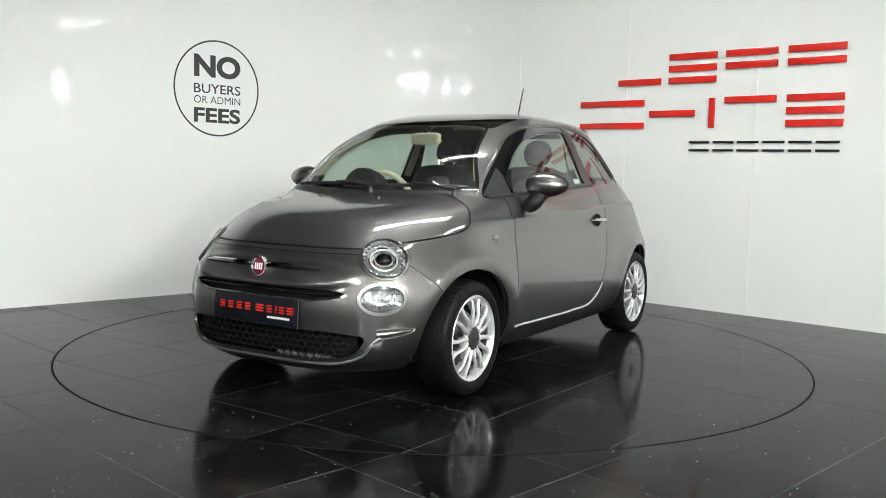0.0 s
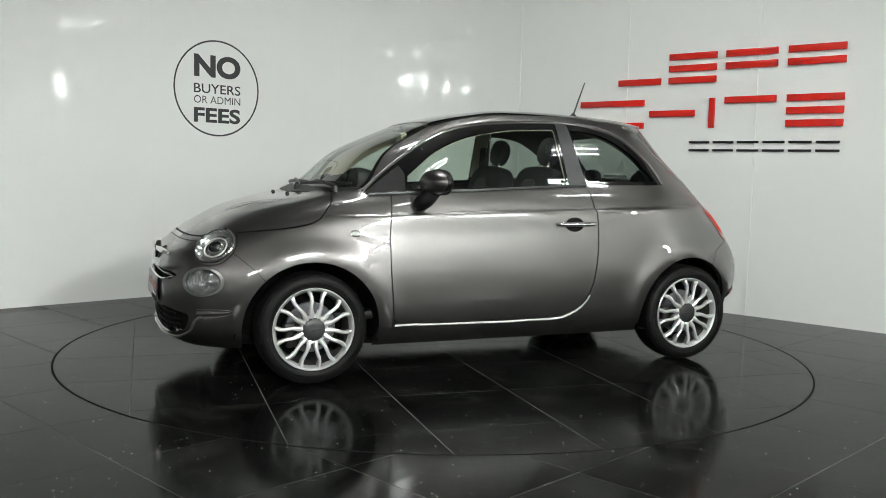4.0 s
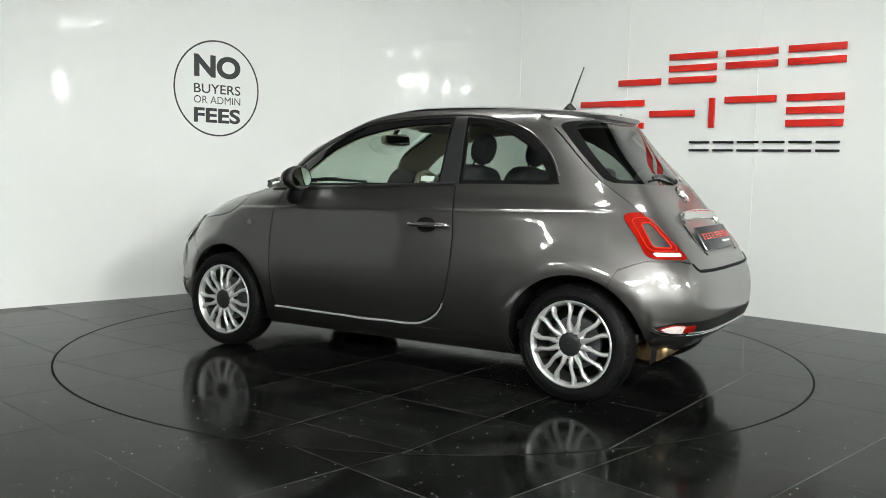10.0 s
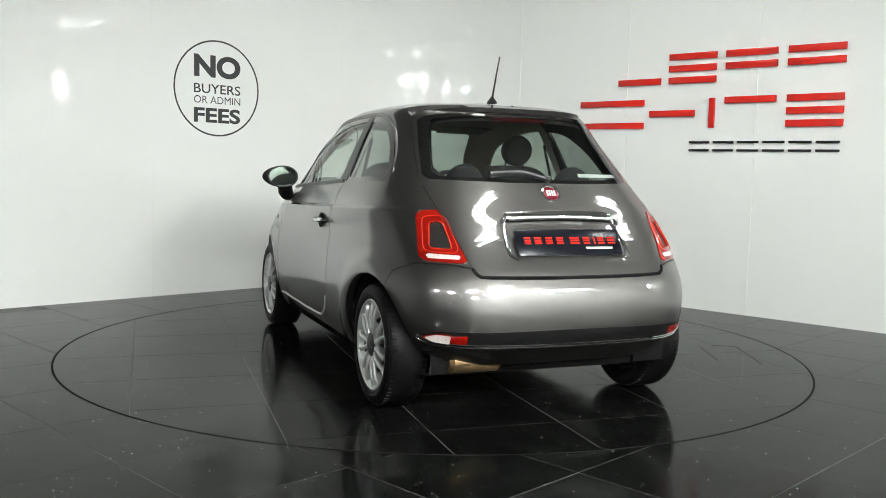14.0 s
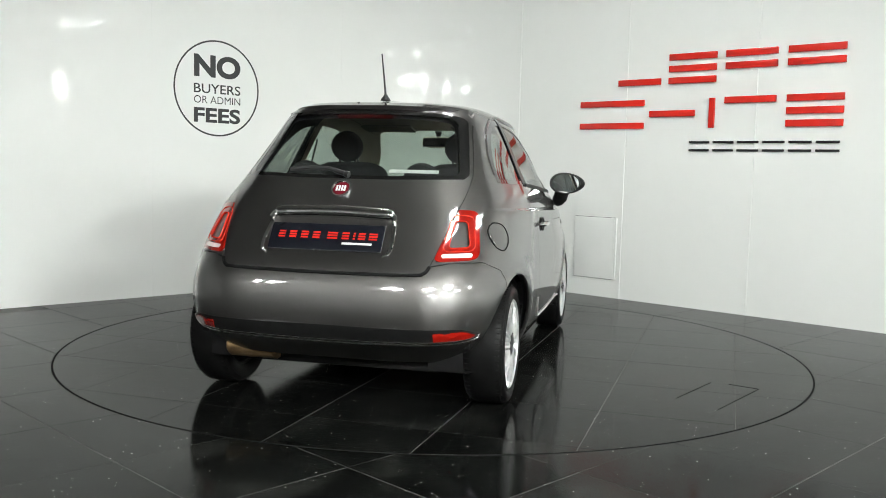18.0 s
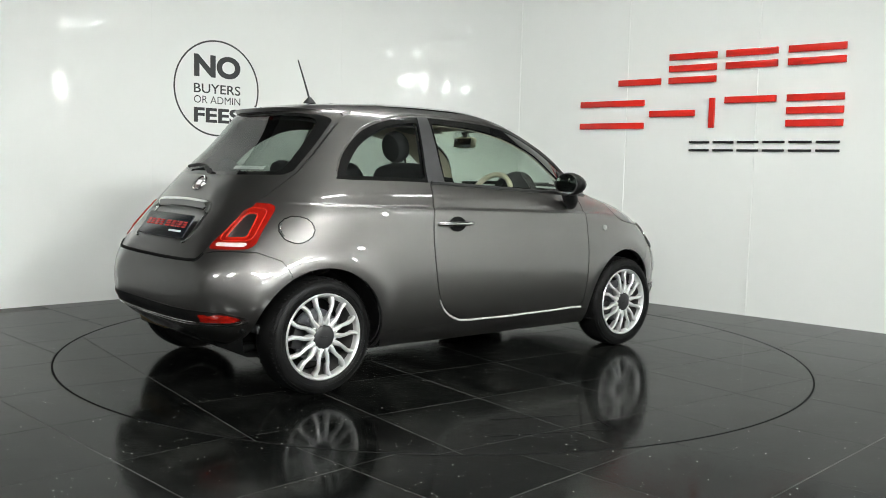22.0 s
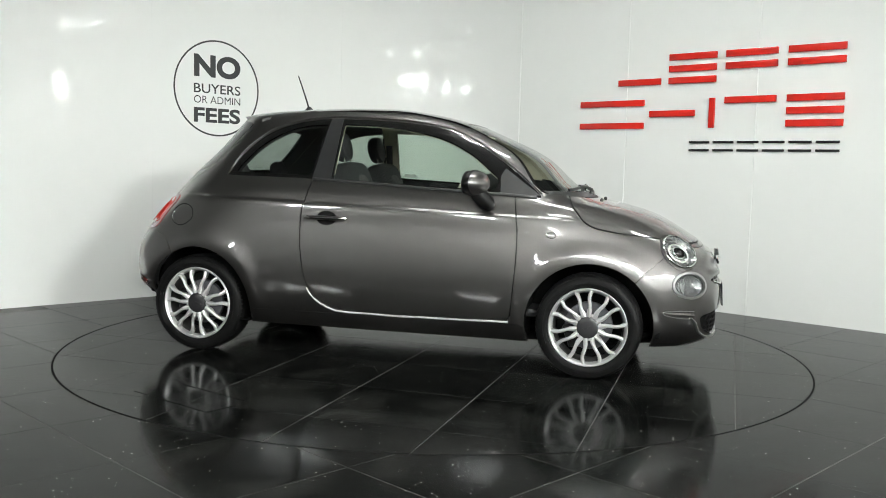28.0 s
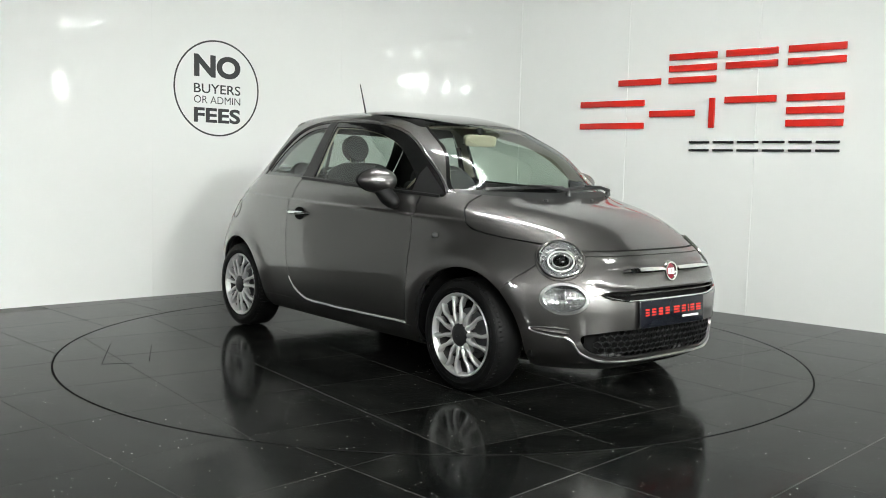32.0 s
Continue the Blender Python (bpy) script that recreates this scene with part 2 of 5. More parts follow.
def sweep(bm, path, radius, seg=8, closed=False, flat=1.0):
    """Adds a rod of that radius (a number, or one for each point) along the points of path."""
    pts = [Vector(p) for p in path]
    n = len(pts)
    rings = []
    up = Vector((0, 0, 1))
    for i, p in enumerate(pts):
        a = pts[i - 1] if i or closed else p
        b = pts[(i + 1) % n] if i < n - 1 or closed else p
        d = (b - a).normalized()
        s = d.cross(up)
        if s.length < 1e-3:
            s = d.cross(Vector((1, 0, 0)))
        s.normalize()
        t = s.cross(d)
        r = radius[i] if isinstance(radius, (list, tuple)) else radius
        rings.append([bm.verts.new(p + s * (r * math.cos(2 * math.pi * k / seg)) + t * (r * flat * math.sin(2 * math.pi * k / seg))) for k in range(seg)])
    for i in range(n if closed else n - 1):
        a, b = rings[i], rings[(i + 1) % n]
        for k in range(seg):
            bm.faces.new([a[k], a[(k + 1) % seg], b[(k + 1) % seg], b[k]])
    if not closed:
        bm.faces.new(rings[0][::-1])
        bm.faces.new(rings[-1])


def slab(bm, outline, depth, m=Matrix(), bevel=0.0):
    """Adds a flat plate: outline in m's xy plane, depth along its z."""
    lo = [bm.verts.new(m @ Vector((x, y, 0))) for x, y in outline]
    hi = [bm.verts.new(m @ Vector((x, y, depth))) for x, y in outline]
    n = len(lo)
    bm.faces.new(lo[::-1])
    top = bm.faces.new(hi)
    for i in range(n):
        bm.faces.new([lo[i], lo[(i + 1) % n], hi[(i + 1) % n], hi[i]])
    if bevel:
        bmesh.ops.bevel(bm, geom=list(top.edges), offset=bevel, segments=2, affect="EDGES", profile=0.5)


def curve_through(points, n=8, closed=False):
    """A smooth run of points through the given ones (Catmull-Rom)."""
    p = [np.array(q, float) for q in points]
    k = len(p)
    out = []
    for i in range(k if closed else k - 1):
        a, b, c, d = (p[(i + j) % k] if closed else p[min(max(i + j, 0), k - 1)] for j in (-1, 0, 1, 2))
        for t in np.arange(n) / n:
            out.append(0.5 * (2 * b + (c - a) * t + (2 * a - 5 * b + 4 * c - d) * t * t + (3 * b - a - 3 * c + d) * t ** 3))
    if not closed:
        out.append(p[-1])
    return np.array(out)


def round_corners(points, radius, n=5):
    """A closed polygon with rounded corners; radius: one number or one for each corner."""
    p = [np.array(q, float) for q in points]
    out = []
    k = len(p)
    for i in range(k):
        r = radius[i] if isinstance(radius, (list, tuple)) else radius
        a, b, c = p[i - 1], p[i], p[(i + 1) % k]
        u, v = a - b, c - b
        lu, lv = np.linalg.norm(u), np.linalg.norm(v)
        d = min(r, lu * 0.48, lv * 0.48)
        if d < 1e-6:
            out.append(b)
            continue
        s, e = b + u / lu * d, b + v / lv * d
        for t in np.arange(n + 1) / n:
            out.append((1 - t) ** 2 * s + 2 * t * (1 - t) * b + t * t * e)
    return np.array(out)
# ---- the hall: black tiled floor, white sheet walls with a rounded corner, ceiling ----
def strip_outline():
    """The walls' foot in plan, from the far end of the left wall round the corner to that of the right: points and run lengths."""
    r = 1.18
    s, e = CORNER + LEFT_DIR * r, CORNER + RIGHT_DIR * r
    arc = []
    for t in np.arange(0, 25) / 24:
        # a circular blend, by angle
        c = s + (e - CORNER)
        ang = t * math.pi / 2
        arc.append(c + (s - c) * math.cos(ang) + (e - c) * math.sin(ang))
    return arc


WALL_ARC = strip_outline()
WALL_TOP = 3.13


def wall_sheet(name, foot, parent, z0=-0.004, z1=WALL_TOP, thick=0.006, material=WALL):
    """A sheet standing on the plan line foot; its face looks into the room."""
    bm = bmesh.new()
    mid = Vector((0, -2, 0))
    rows = []
    for i, p in enumerate(foot):
        d = (foot[min(i + 1, len(foot) - 1)] - foot[max(i - 1, 0)]).normalized()
        n = Vector((d.y, -d.x, 0))
        if n.dot(mid - p) < 0:
            n = -n
        rows.append([bm.verts.new(q + Vector((0, 0, z))) for q, z in ((p, z0), (p + n * thick, z0), (p + n * thick, z1), (p, z1))])
    for a, b in zip(rows, rows[1:]):
        for k in range(4):
            bm.faces.new([a[k], a[(k + 1) % 4], b[(k + 1) % 4], b[k]])
    bm.faces.new(rows[0])
    bm.faces.new(rows[-1][::-1])
    return part(name, bm, material, parent)


def wall_back(name, a, b, out, z1=ROOM_H, material=WALL_PLAIN, thick=0.12):
    bm = bmesh.new()
    lo = [bm.verts.new(p) for p in (a, b, b + out * thick, a + out * thick)]
    hi = [bm.verts.new(p + Vector((0, 0, z1))) for p in (a, b, b + out * thick, a + out * thick)]
    bm.faces.new(lo)
    bm.faces.new(hi[::-1])
    for i in range(4):
        bm.faces.new([lo[i], hi[i], hi[(i + 1) % 4], lo[(i + 1) % 4]])
    return tagged(link(name, bm, material, smooth=False), kind="structure")


SPAN = 13.2
wl = wall_back("wall_left", CORNER + LEFT_DIR * 0.2, CORNER + LEFT_DIR * SPAN, -RIGHT_DIR, material=GAP)
tagged(wl, "white glossy sheet wall with thin joints and an unseen grey end added for reflections", "wall")
wr = wall_back("wall_right", CORNER + RIGHT_DIR * 0.2, CORNER + RIGHT_DIR * SPAN, -LEFT_DIR, material=GAP)
tagged(wr, "white glossy sheet wall with thin vertical joints", "wall")
far = CORNER + (LEFT_DIR + RIGHT_DIR) * SPAN
# unseen walls, added dark and white to shape what the paint mirrors
tagged(wall_back("wall_behind_left", CORNER + LEFT_DIR * SPAN, far, LEFT_DIR, material=WALL_DARK), "unseen dark wall added to darken the car's reflections", "wall")
tagged(wall_back("wall_behind_right", CORNER + RIGHT_DIR * SPAN, far, RIGHT_DIR), "unseen white wall added to brighten the car's reflections", "wall")
JW = 0.0012
left_seams = [1.18, 3.11, 4.70]
right_seams = [1.18, 2.365, 3.542, 4.75, 5.93, 7.11, 8.29, 9.47, 10.65, 11.83, 13.1]
for seams, way, wall in ((left_seams, LEFT_DIR, wl), (right_seams, RIGHT_DIR, wr)):
    for a, b in zip(seams, seams[1:]):
        wall_sheet("sheet", [CORNER + way * (a + JW), CORNER + way * (b - JW)], wall)
        half, proud = (0.011, 0.0125) if wall is wr else (0.003, 0.0072)
        wall_sheet("joint_strip", [CORNER + way * (a - half), CORNER + way * (a + half)], wall, z1=WALL_TOP - 0.002, thick=proud)
wall_sheet("curved_sheet", WALL_ARC, wr)
# added past the view's edge, grey so that the doors mirror less white
wall_sheet("plain_end", [CORNER + LEFT_DIR * 4.71, CORNER + LEFT_DIR * 13.1], wl, material=WALL_GREY)

bm = bmesh.new()
cs = [CORNER - (LEFT_DIR + RIGHT_DIR) * 0.2, CORNER + LEFT_DIR * (SPAN + 0.2) - RIGHT_DIR * 0.2, far + (LEFT_DIR + RIGHT_DIR) * 0.2, CORNER + RIGHT_DIR * (SPAN + 0.2) - LEFT_DIR * 0.2]
slab(bm, [(p.x, p.y) for p in cs], 0.1, Matrix.Translation((0, 0, ROOM_H)))
tagged(link("ceiling", bm, CEILING, smooth=False), "grey ceiling over the turntable stage", "ceiling", kind="structure")

# floor: a bed of grout with tiles laid at 45 degrees, and a round hole for the turntable
PITCH_T, JOINT_W = 0.608, 0.0035
bm = bmesh.new()
ring = [(TABLE_R + 0.012, 0)]
N = 128
inner = [bm.verts.new(((TABLE_R + 0.005) * math.cos(2 * math.pi * k / N), (TABLE_R + 0.005) * math.sin(2 * math.pi * k / N), -0.0009)) for k in range(N)]
outer = [bm.verts.new((16 * math.cos(2 * math.pi * k / N), -5.5 + 16 * math.sin(2 * math.pi * k / N), -0.0009)) for k in range(N)]
wallr = [bm.verts.new(v.co + Vector((0, 0, -0.06))) for v in inner]
for k in range(N):
    j = (k + 1) % N
    bm.faces.new([inner[k], outer[k], outer[j], inner[j]])
    bm.faces.new([inner[j], wallr[j], wallr[k], inner[k]])
floor = tagged(link("floor", bm, JOINT), "polished black floor tiles with pale joints and dust specks", "floor", kind="structure")


def clip_circle(poly, radius, keep_inside):
    """Trims a tile by the circle about the origin: its kept edges, and the arc between the two crossings."""
    pts = []
    n = len(poly)
    for i in range(n):
        a, b = np.array(poly[i]), np.array(poly[(i + 1) % n])
        for t in np.arange(60) / 60:
            pts.append(a + (b - a) * t)
    keep = [(np.hypot(*q) < radius) == keep_inside for q in pts]
    m = len(pts)
    starts = [i for i in range(m) if keep[i] and not keep[i - 1]]
    if len(starts) != 1:
        return []
    out = []
    i = starts[0]

    def cross(p, q):
        lo, hi = 0.0, 1.0
        inside_p = np.hypot(*p) < radius
        for _ in range(30):
            mid = (lo + hi) / 2
            if (np.hypot(*(p + (q - p) * mid)) < radius) == inside_p:
                lo = mid
            else:
                hi = mid
        return p + (q - p) * lo

    first = cross(pts[i - 1], pts[i])
    out.append(first)
    k = i
    while keep[k % m]:
        if k % 60 == 0:
            out.append(pts[k % m])
        k += 1
    last = cross(pts[(k - 1) % m], pts[k % m])
    out.append(last)
    a0, a1 = math.atan2(last[1], last[0]), math.atan2(first[1], first[0])
    d = (a1 - a0 + math.pi) % (2 * math.pi) - math.pi
    steps = max(2, int(abs(d) * radius / 0.03))
    for t in np.arange(1, steps) / steps:
        out.append(np.array((radius * math.cos(a0 + d * t), radius * math.sin(a0 + d * t))))
    return [tuple(q) for q in out]


def lay_tiles(parent, angle, offset_u, offset_v, inside, reach):
    """Tiles of one grid as parts of parent; whole ones share a mesh."""
    ca, sa = math.cos(radians(angle)), math.sin(radians(angle))
    half = PITCH_T / 2 - JOINT_W / 2
    whole = None
    for i in range(-reach, reach + 1):
        for j in range(-reach, reach + 1):
            u, v = offset_u + (i + 0.5) * PITCH_T, offset_v + (j + 0.5) * PITCH_T
            x, y = ca * u - sa * v, sa * u + ca * v
            if not inside:
                rel = Vector((x, y, 0)) - CORNER
                if rel.dot(LEFT_DIR) < -0.4 or rel.dot(RIGHT_DIR) < -0.4 or rel.dot(LEFT_DIR) > 9.5 or rel.dot(RIGHT_DIR) > 9.5:
                    continue
            corners = [(x + ca * a - sa * b, y + sa * a + ca * b) for a, b in ((-half, -half), (half, -half), (half, half), (-half, half))]
            ds = [math.hypot(*c) for c in corners]
            limit = TABLE_R - 0.0075 if inside else TABLE_R + 0.006
            near = math.hypot(max(abs(u) - half, 0), max(abs(v) - half, 0))
            if (inside and near > limit) or (not inside and max(ds) < limit):
                continue
            if (inside and max(ds) < limit) or (not inside and near > limit):
                if whole is None:
                    bm = bmesh.new()
                    box(bm, 2 * half, 2 * half, 0.008, Matrix.Translation((0, 0, -0.004)))
                    for f in bm.faces:
                        if f.normal.z > 0.5:
                            bmesh.ops.bevel(bm, geom=list(f.edges), offset=0.0006, segments=1, affect="EDGES")
                            break
                    ob = part("tile", bm, TILE, parent, smooth=False)
                    whole = ob.data
                else:
                    ob = new("tile", whole)
                    ob.parent = parent
                ob.matrix_basis = pose(x, y, 0.0, 0, 0, angle)
            else:
                bm = bmesh.new()
                poly = clip_circle(corners, limit, inside)
                clean = []
                for q in poly:
                    if not clean or math.hypot(q[0] - clean[-1][0], q[1] - clean[-1][1]) > 1e-4:
                        clean.append(q)
                if len(clean) > 2 and math.hypot(clean[0][0] - clean[-1][0], clean[0][1] - clean[-1][1]) < 1e-4:
                    clean.pop()
                if len(clean) < 3:
                    bm.free()
                    continue
                vs = [bm.verts.new((a, b, 0.0)) for a, b in clean]
                lo = [bm.verts.new((a, b, -0.008)) for a, b in clean]
                bm.faces.new(vs)
                for k in range(len(vs)):
                    bm.faces.new([vs[k], lo[k], lo[(k + 1) % len(vs)], vs[(k + 1) % len(vs)]])
                ob = part("tile", bm, TILE, parent, smooth=False)


# plain dark floor past the tiles, far behind the camera
bm = bmesh.new()
for a0, a1, b0, b1 in ((9.4, SPAN, -0.1, SPAN), (-0.1, 9.4, 9.4, SPAN)):
    bm.faces.new([bm.verts.new(CORNER + LEFT_DIR * a + RIGHT_DIR * b + Vector((0, 0, -0.0005))) for a, b in ((a0, b0), (a1, b0), (a1, b1), (a0, b1))])
part("floor_margin", bm, TILE, floor, smooth=False)

# the turntable: a disc that turns, tiled like the floor
table = new("turntable")
tagged(table, "round revolving floor turntable tiled in polished black", "turntable")
bm = bmesh.new()
spin(bm, [(0.0, -0.0009), (TABLE_R - 0.0072, -0.0009), (TABLE_R - 0.0072, -0.05), (0.0, -0.05)], seg=160)
part("disc", bm, JOINT, table)
bm = bmesh.new()
spin(bm, [(TABLE_R - 0.007, -0.05), (TABLE_R - 0.007, 0.0004), (TABLE_R + 0.0035, 0.0004), (TABLE_R + 0.0035, -0.05)], seg=160)
part("rim", bm, GAP, table, "dark metal edge of the turntable")

# seam of a small lift-out cover in the table's tiles
for way in (((-1.094, -1.669), (-0.577, -1.907), (-0.513, -1.759)), ((-0.927, -1.479), (-0.505, -1.668))):
    bm = bmesh.new()
    for (x0, y0), (x1, y1) in zip(way, way[1:]):
        d = Vector((x1 - x0, y1 - y0, 0))
        box(bm, d.length, 0.0022, 0.003, Matrix.Translation(((x0 + x1) / 2, (y0 + y1) / 2, 0.0)) @ Matrix.Rotation(math.atan2(d.y, d.x), 4, "Z"))
    part("cover_seam", bm, GAP, table, "thin dark seam of a cover in the tiles", smooth=False)

# lamps under the hall ceiling
def tube_lamp(x, y, z, angle, length=2.4, r=0.015, gap=0.07, glow=None):
    """A hung fitting with two bare glowing tubes side by side."""
    thing = new("tube_lamp")
    thing.matrix_basis = pose(x, y, z, 0, 0, angle)
    bm = bmesh.new()
    box(bm, length + 0.08, 2 * gap + 0.06, 0.05, Matrix.Translation((0, 0, 0.085)), 0.01)
    part("housing", bm, LAMP_BODY, thing)
    for dy in (-gap, gap):
        bm = bmesh.new()
        tube(bm, r, r, length, pose(0, dy, 0, 0, 90, 0), 10)
        part("tube", bm, glow or TUBE, thing, "glowing white tube")
        for e in (-1, 1):
            bm = bmesh.new()
            box(bm, 0.03, 0.05, 0.09, Matrix.Translation((e * (length / 2 + 0.02), dy, 0.03)), 0.004)
            part("tube_holder", bm, LAMP_BODY, thing)
    return tagged(thing, "white twin-tube ceiling lamp, either inferred from reflections and shadows or added as fill", "ceiling lamp", "tube lamps")


LAMP_Z = 2.99
# two short fittings over the edge of the stage
for x, y, length in ((0.92, -2.05, 0.62), (2.6, -1.1, 0.62)):
    tube_lamp(x, y, LAMP_Z, 43, length, 0.0115)
# three added along the hall's white wall, to brighten what the car mirrors
for x, y in ((2.0, -11.3), (4.3, -8.9), (6.6, -6.7)):
    tube_lamp(x, y, LAMP_Z, 43, 1.5, glow=TUBE_BRIGHT)
# one high over the middle of the stage, added as fill for the corner walls
tube_lamp(0.35, -0.2, 3.72, 0, 2.2)
# the banks that light the stage, in front of it and to its right
for x, y, rows in ((3.3, -5.9, (-0.9, -0.3, 0.3, 0.9)), (0.9, -7.3, (-0.5, 0.5)), (-2.6, -8.0, (-0.5, 0.5)), (-5.7, -7.1, (-0.5, 0.5))):
    for k in rows:
        tube_lamp(x - 0.6 * k * 0.68, y + 0.6 * k * 0.73, LAMP_Z, 43, 1.2 if x > 3 else 1.5, 0.02, glow=TUBE_BRIGHT)
# a short upright fitting at the far end of the right-hand wall
up = tube_lamp(6.9, -3.6, 2.35, 0, 0.45, 0.03, 0.04, TUBE_BRIGHT)
up.matrix_basis = pose(6.9, -3.5, 2.48, 0, 0, -40) @ pose(0, 0, 0, 0, 90, 0)
tagged(up, "short upright white twin-tube lamp near the wall")

# a slightly lower dark ceiling over the hall in front of the stage
bm = bmesh.new()
slab(bm, [(-12.5, -2.8), (12.5, -2.8), (12.5, -16.0), (-12.5, -16.0)], 0.04, Matrix.Translation((0, 0, 3.09)))
tagged(link("ceiling_hall", bm, HALL_CEILING, smooth=False), "grey low ceiling over the front of the hall", "ceiling", kind="structure")
# ---- the car: body surface (x forward, y to its left, origin on the ground midway between the axles) ----
HUB_F, HUB_R, HUB_Z, HUB_Y = 1.15, -1.15, 0.285, 0.775
XC = -0.10                                   # where the plan is widest


def spline(knots, values, q):
    """Natural cubic spline through values (n, ...) at knots, read at q."""
    n = len(knots)
    h = np.diff(knots)
    A = np.eye(n)
    r = np.zeros_like(values)
    for i in range(1, n - 1):
        A[i, i - 1:i + 2] = h[i - 1], 2 * (h[i - 1] + h[i]), h[i]
        r[i] = 6 * ((values[i + 1] - values[i]) / h[i] - (values[i] - values[i - 1]) / h[i - 1])
    M = np.linalg.solve(A, r.reshape(n, -1)).reshape(values.shape)
    out = []
    for x in q:
        i = min(max(int(np.searchsorted(knots, x) - 1), 0), n - 2)
        a, b = (knots[i + 1] - x) / h[i], (x - knots[i]) / h[i]
        out.append(a * values[i] + b * values[i + 1] + ((a ** 3 - a) * M[i] + (b ** 3 - b) * M[i + 1]) * h[i] ** 2 / 6)
    return np.array(out)


def pchip(xs, ys, q):
    """Smooth curve through (x, y) control points that does not overshoot."""
    xs, ys = np.array(xs, float), np.array(ys, float)
    h, d = np.diff(xs), np.diff(ys) / np.diff(xs)
    s = np.zeros(len(xs))
    for i in range(1, len(xs) - 1):
        if d[i - 1] * d[i] > 0:
            w1, w2 = 2 * h[i] + h[i - 1], h[i] + 2 * h[i - 1]
            s[i] = (w1 + w2) / (w1 / d[i - 1] + w2 / d[i])
    s[0], s[-1] = d[0], d[-1]
    q = np.clip(q, xs[0], xs[-1])
    i = np.clip(np.searchsorted(xs, q) - 1, 0, len(xs) - 2)
    t = (q - xs[i]) / h[i]
    return (1 + 2 * t) * (1 - t) ** 2 * ys[i] + t * (1 - t) ** 2 * h[i] * s[i] + t * t * (3 - 2 * t) * ys[i + 1] + t * t * (t - 1) * h[i] * s[i + 1]


# girth lines from the sill up to the roof: front end, rear end, half width, roundness of nose and tail, heights from tail to nose
GIRTHS = [
    (1.75, -1.58, 0.715, 3.6, 4.0, ((-1.6, 0.255), (-0.8, 0.19), (0.8, 0.18), (1.76, 0.165))),
    (1.838, -1.68, 0.759, 3.8, 4.6, ((-1.7, 0.335), (-0.8, 0.255), (0.8, 0.245), (1.84, 0.225))),
    (1.856, -1.728, 0.800, 3.9, 4.8, ((-1.74, 0.44), (-0.8, 0.40), (0.8, 0.40), (1.86, 0.36))),
    (1.856, -1.722, 0.812, 3.9, 4.8, ((-1.74, 0.57), (-0.8, 0.56), (0.8, 0.56), (1.86, 0.49))),
    (1.825, -1.682, 0.805, 3.8, 4.6, ((-1.68, 0.68), (-0.8, 0.70), (0.8, 0.68), (1.83, 0.60))),
    (1.765, -1.600, 0.795, 3.6, 4.5, ((-1.57, 0.79), (-0.8, 0.80), (0.8, 0.76), (1.3, 0.735), (1.77, 0.70))),
    (1.645, -1.525, 0.782, 3.5, 4.4, ((-1.52, 0.875), (-0.8, 0.885), (0.4, 0.87), (1.2, 0.83), (1.64, 0.785))),
    (1.465, -1.470, 0.757, 3.4, 4.3, ((-1.47, 0.945), (-0.8, 0.965), (0.4, 0.945), (1.0, 0.915), (1.46, 0.880))),
    (1.235, -1.425, 0.725, 3.6, 4.2, ((-1.43, 1.005), (-0.8, 1.015), (0.4, 0.995), (0.9, 0.965), (1.23, 0.940))),
    (1.070, -1.375, 0.694, 4.0, 4.2, ((-1.38, 1.065), (-0.8, 1.065), (0.4, 1.050), (0.8, 1.015), (1.065, 0.985))),
    (0.815, -1.240, 0.630, 4.0, 4.2, ((-1.24, 1.20), (-0.3, 1.20), (0.4, 1.20), (0.81, 1.19))),
    (0.565, -1.145, 0.570, 3.9, 4.2, ((-1.145, 1.315), (-0.3, 1.325), (0.56, 1.315))),
    (0.375, -1.085, 0.525, 3.7, 4.2, ((-1.085, 1.390), (-0.3, 1.395), (0.37, 1.393))),
    (0.200, -1.030, 0.460, 3.2, 4.0, ((-1.03, 1.428), (-0.3, 1.440), (0.20, 1.437))),
    (-0.02, -0.880, 0.300, 2.8, 3.0, ((-0.88, 1.450), (-0.3, 1.472), (-0.02, 1.468))),
    (-0.26, -0.620, 0.0, 2.8, 3.0, ((-0.62, 1.478), (-0.4, 1.483), (-0.26, 1.483))),
]
NU = 300


def girth(row):
    """One girth line as points from the nose's middle to the tail's, evenly spaced in each half."""
    xf, xr, w, nf, nr, zs = row
    xm = XC if xr < XC < xf else (xf + xr) / 2
    th = np.linspace(0, math.pi / 2, 800) ** 1.0
    pts = []
    for a, n in ((xf - xm, nf), (xr - xm, nr)):
        c, s = np.cos(th) ** (2 / n), np.sin(th) ** (2 / n)
        x, y = xm + a * c, w * s
        run = np.concatenate([[0], np.cumsum(np.hypot(np.diff(x), np.diff(y) + 1e-9))])
        q = np.linspace(0, run[-1], NU // 2 + 1)
        pts.append(np.stack([np.interp(q, run, x), np.interp(q, run, y)], 1))
    xy = np.concatenate([pts[0], pts[1][::-1][1:]])
    z = pchip(*zip(*zs), xy[:, 0])
    return np.column_stack([xy, z])


rows_3d = np.array([girth(g) for g in GIRTHS])
steps = np.linalg.norm(np.diff(rows_3d, axis=0), axis=2).mean(axis=1)
knots = np.concatenate([[0], np.cumsum(steps)])
fine_v = np.unique(np.concatenate([np.linspace(a, b, max(3, int((b - a) / (0.0045 if k in (5, 6) else 0.013))) + 1) for k, (a, b) in enumerate(zip(knots, knots[1:]))]))
SURF = spline(knots, rows_3d, fine_v)
SURF[:, 0, 1] = SURF[:, -1, 1] = 0
SURF[-1, :, 1] = 0
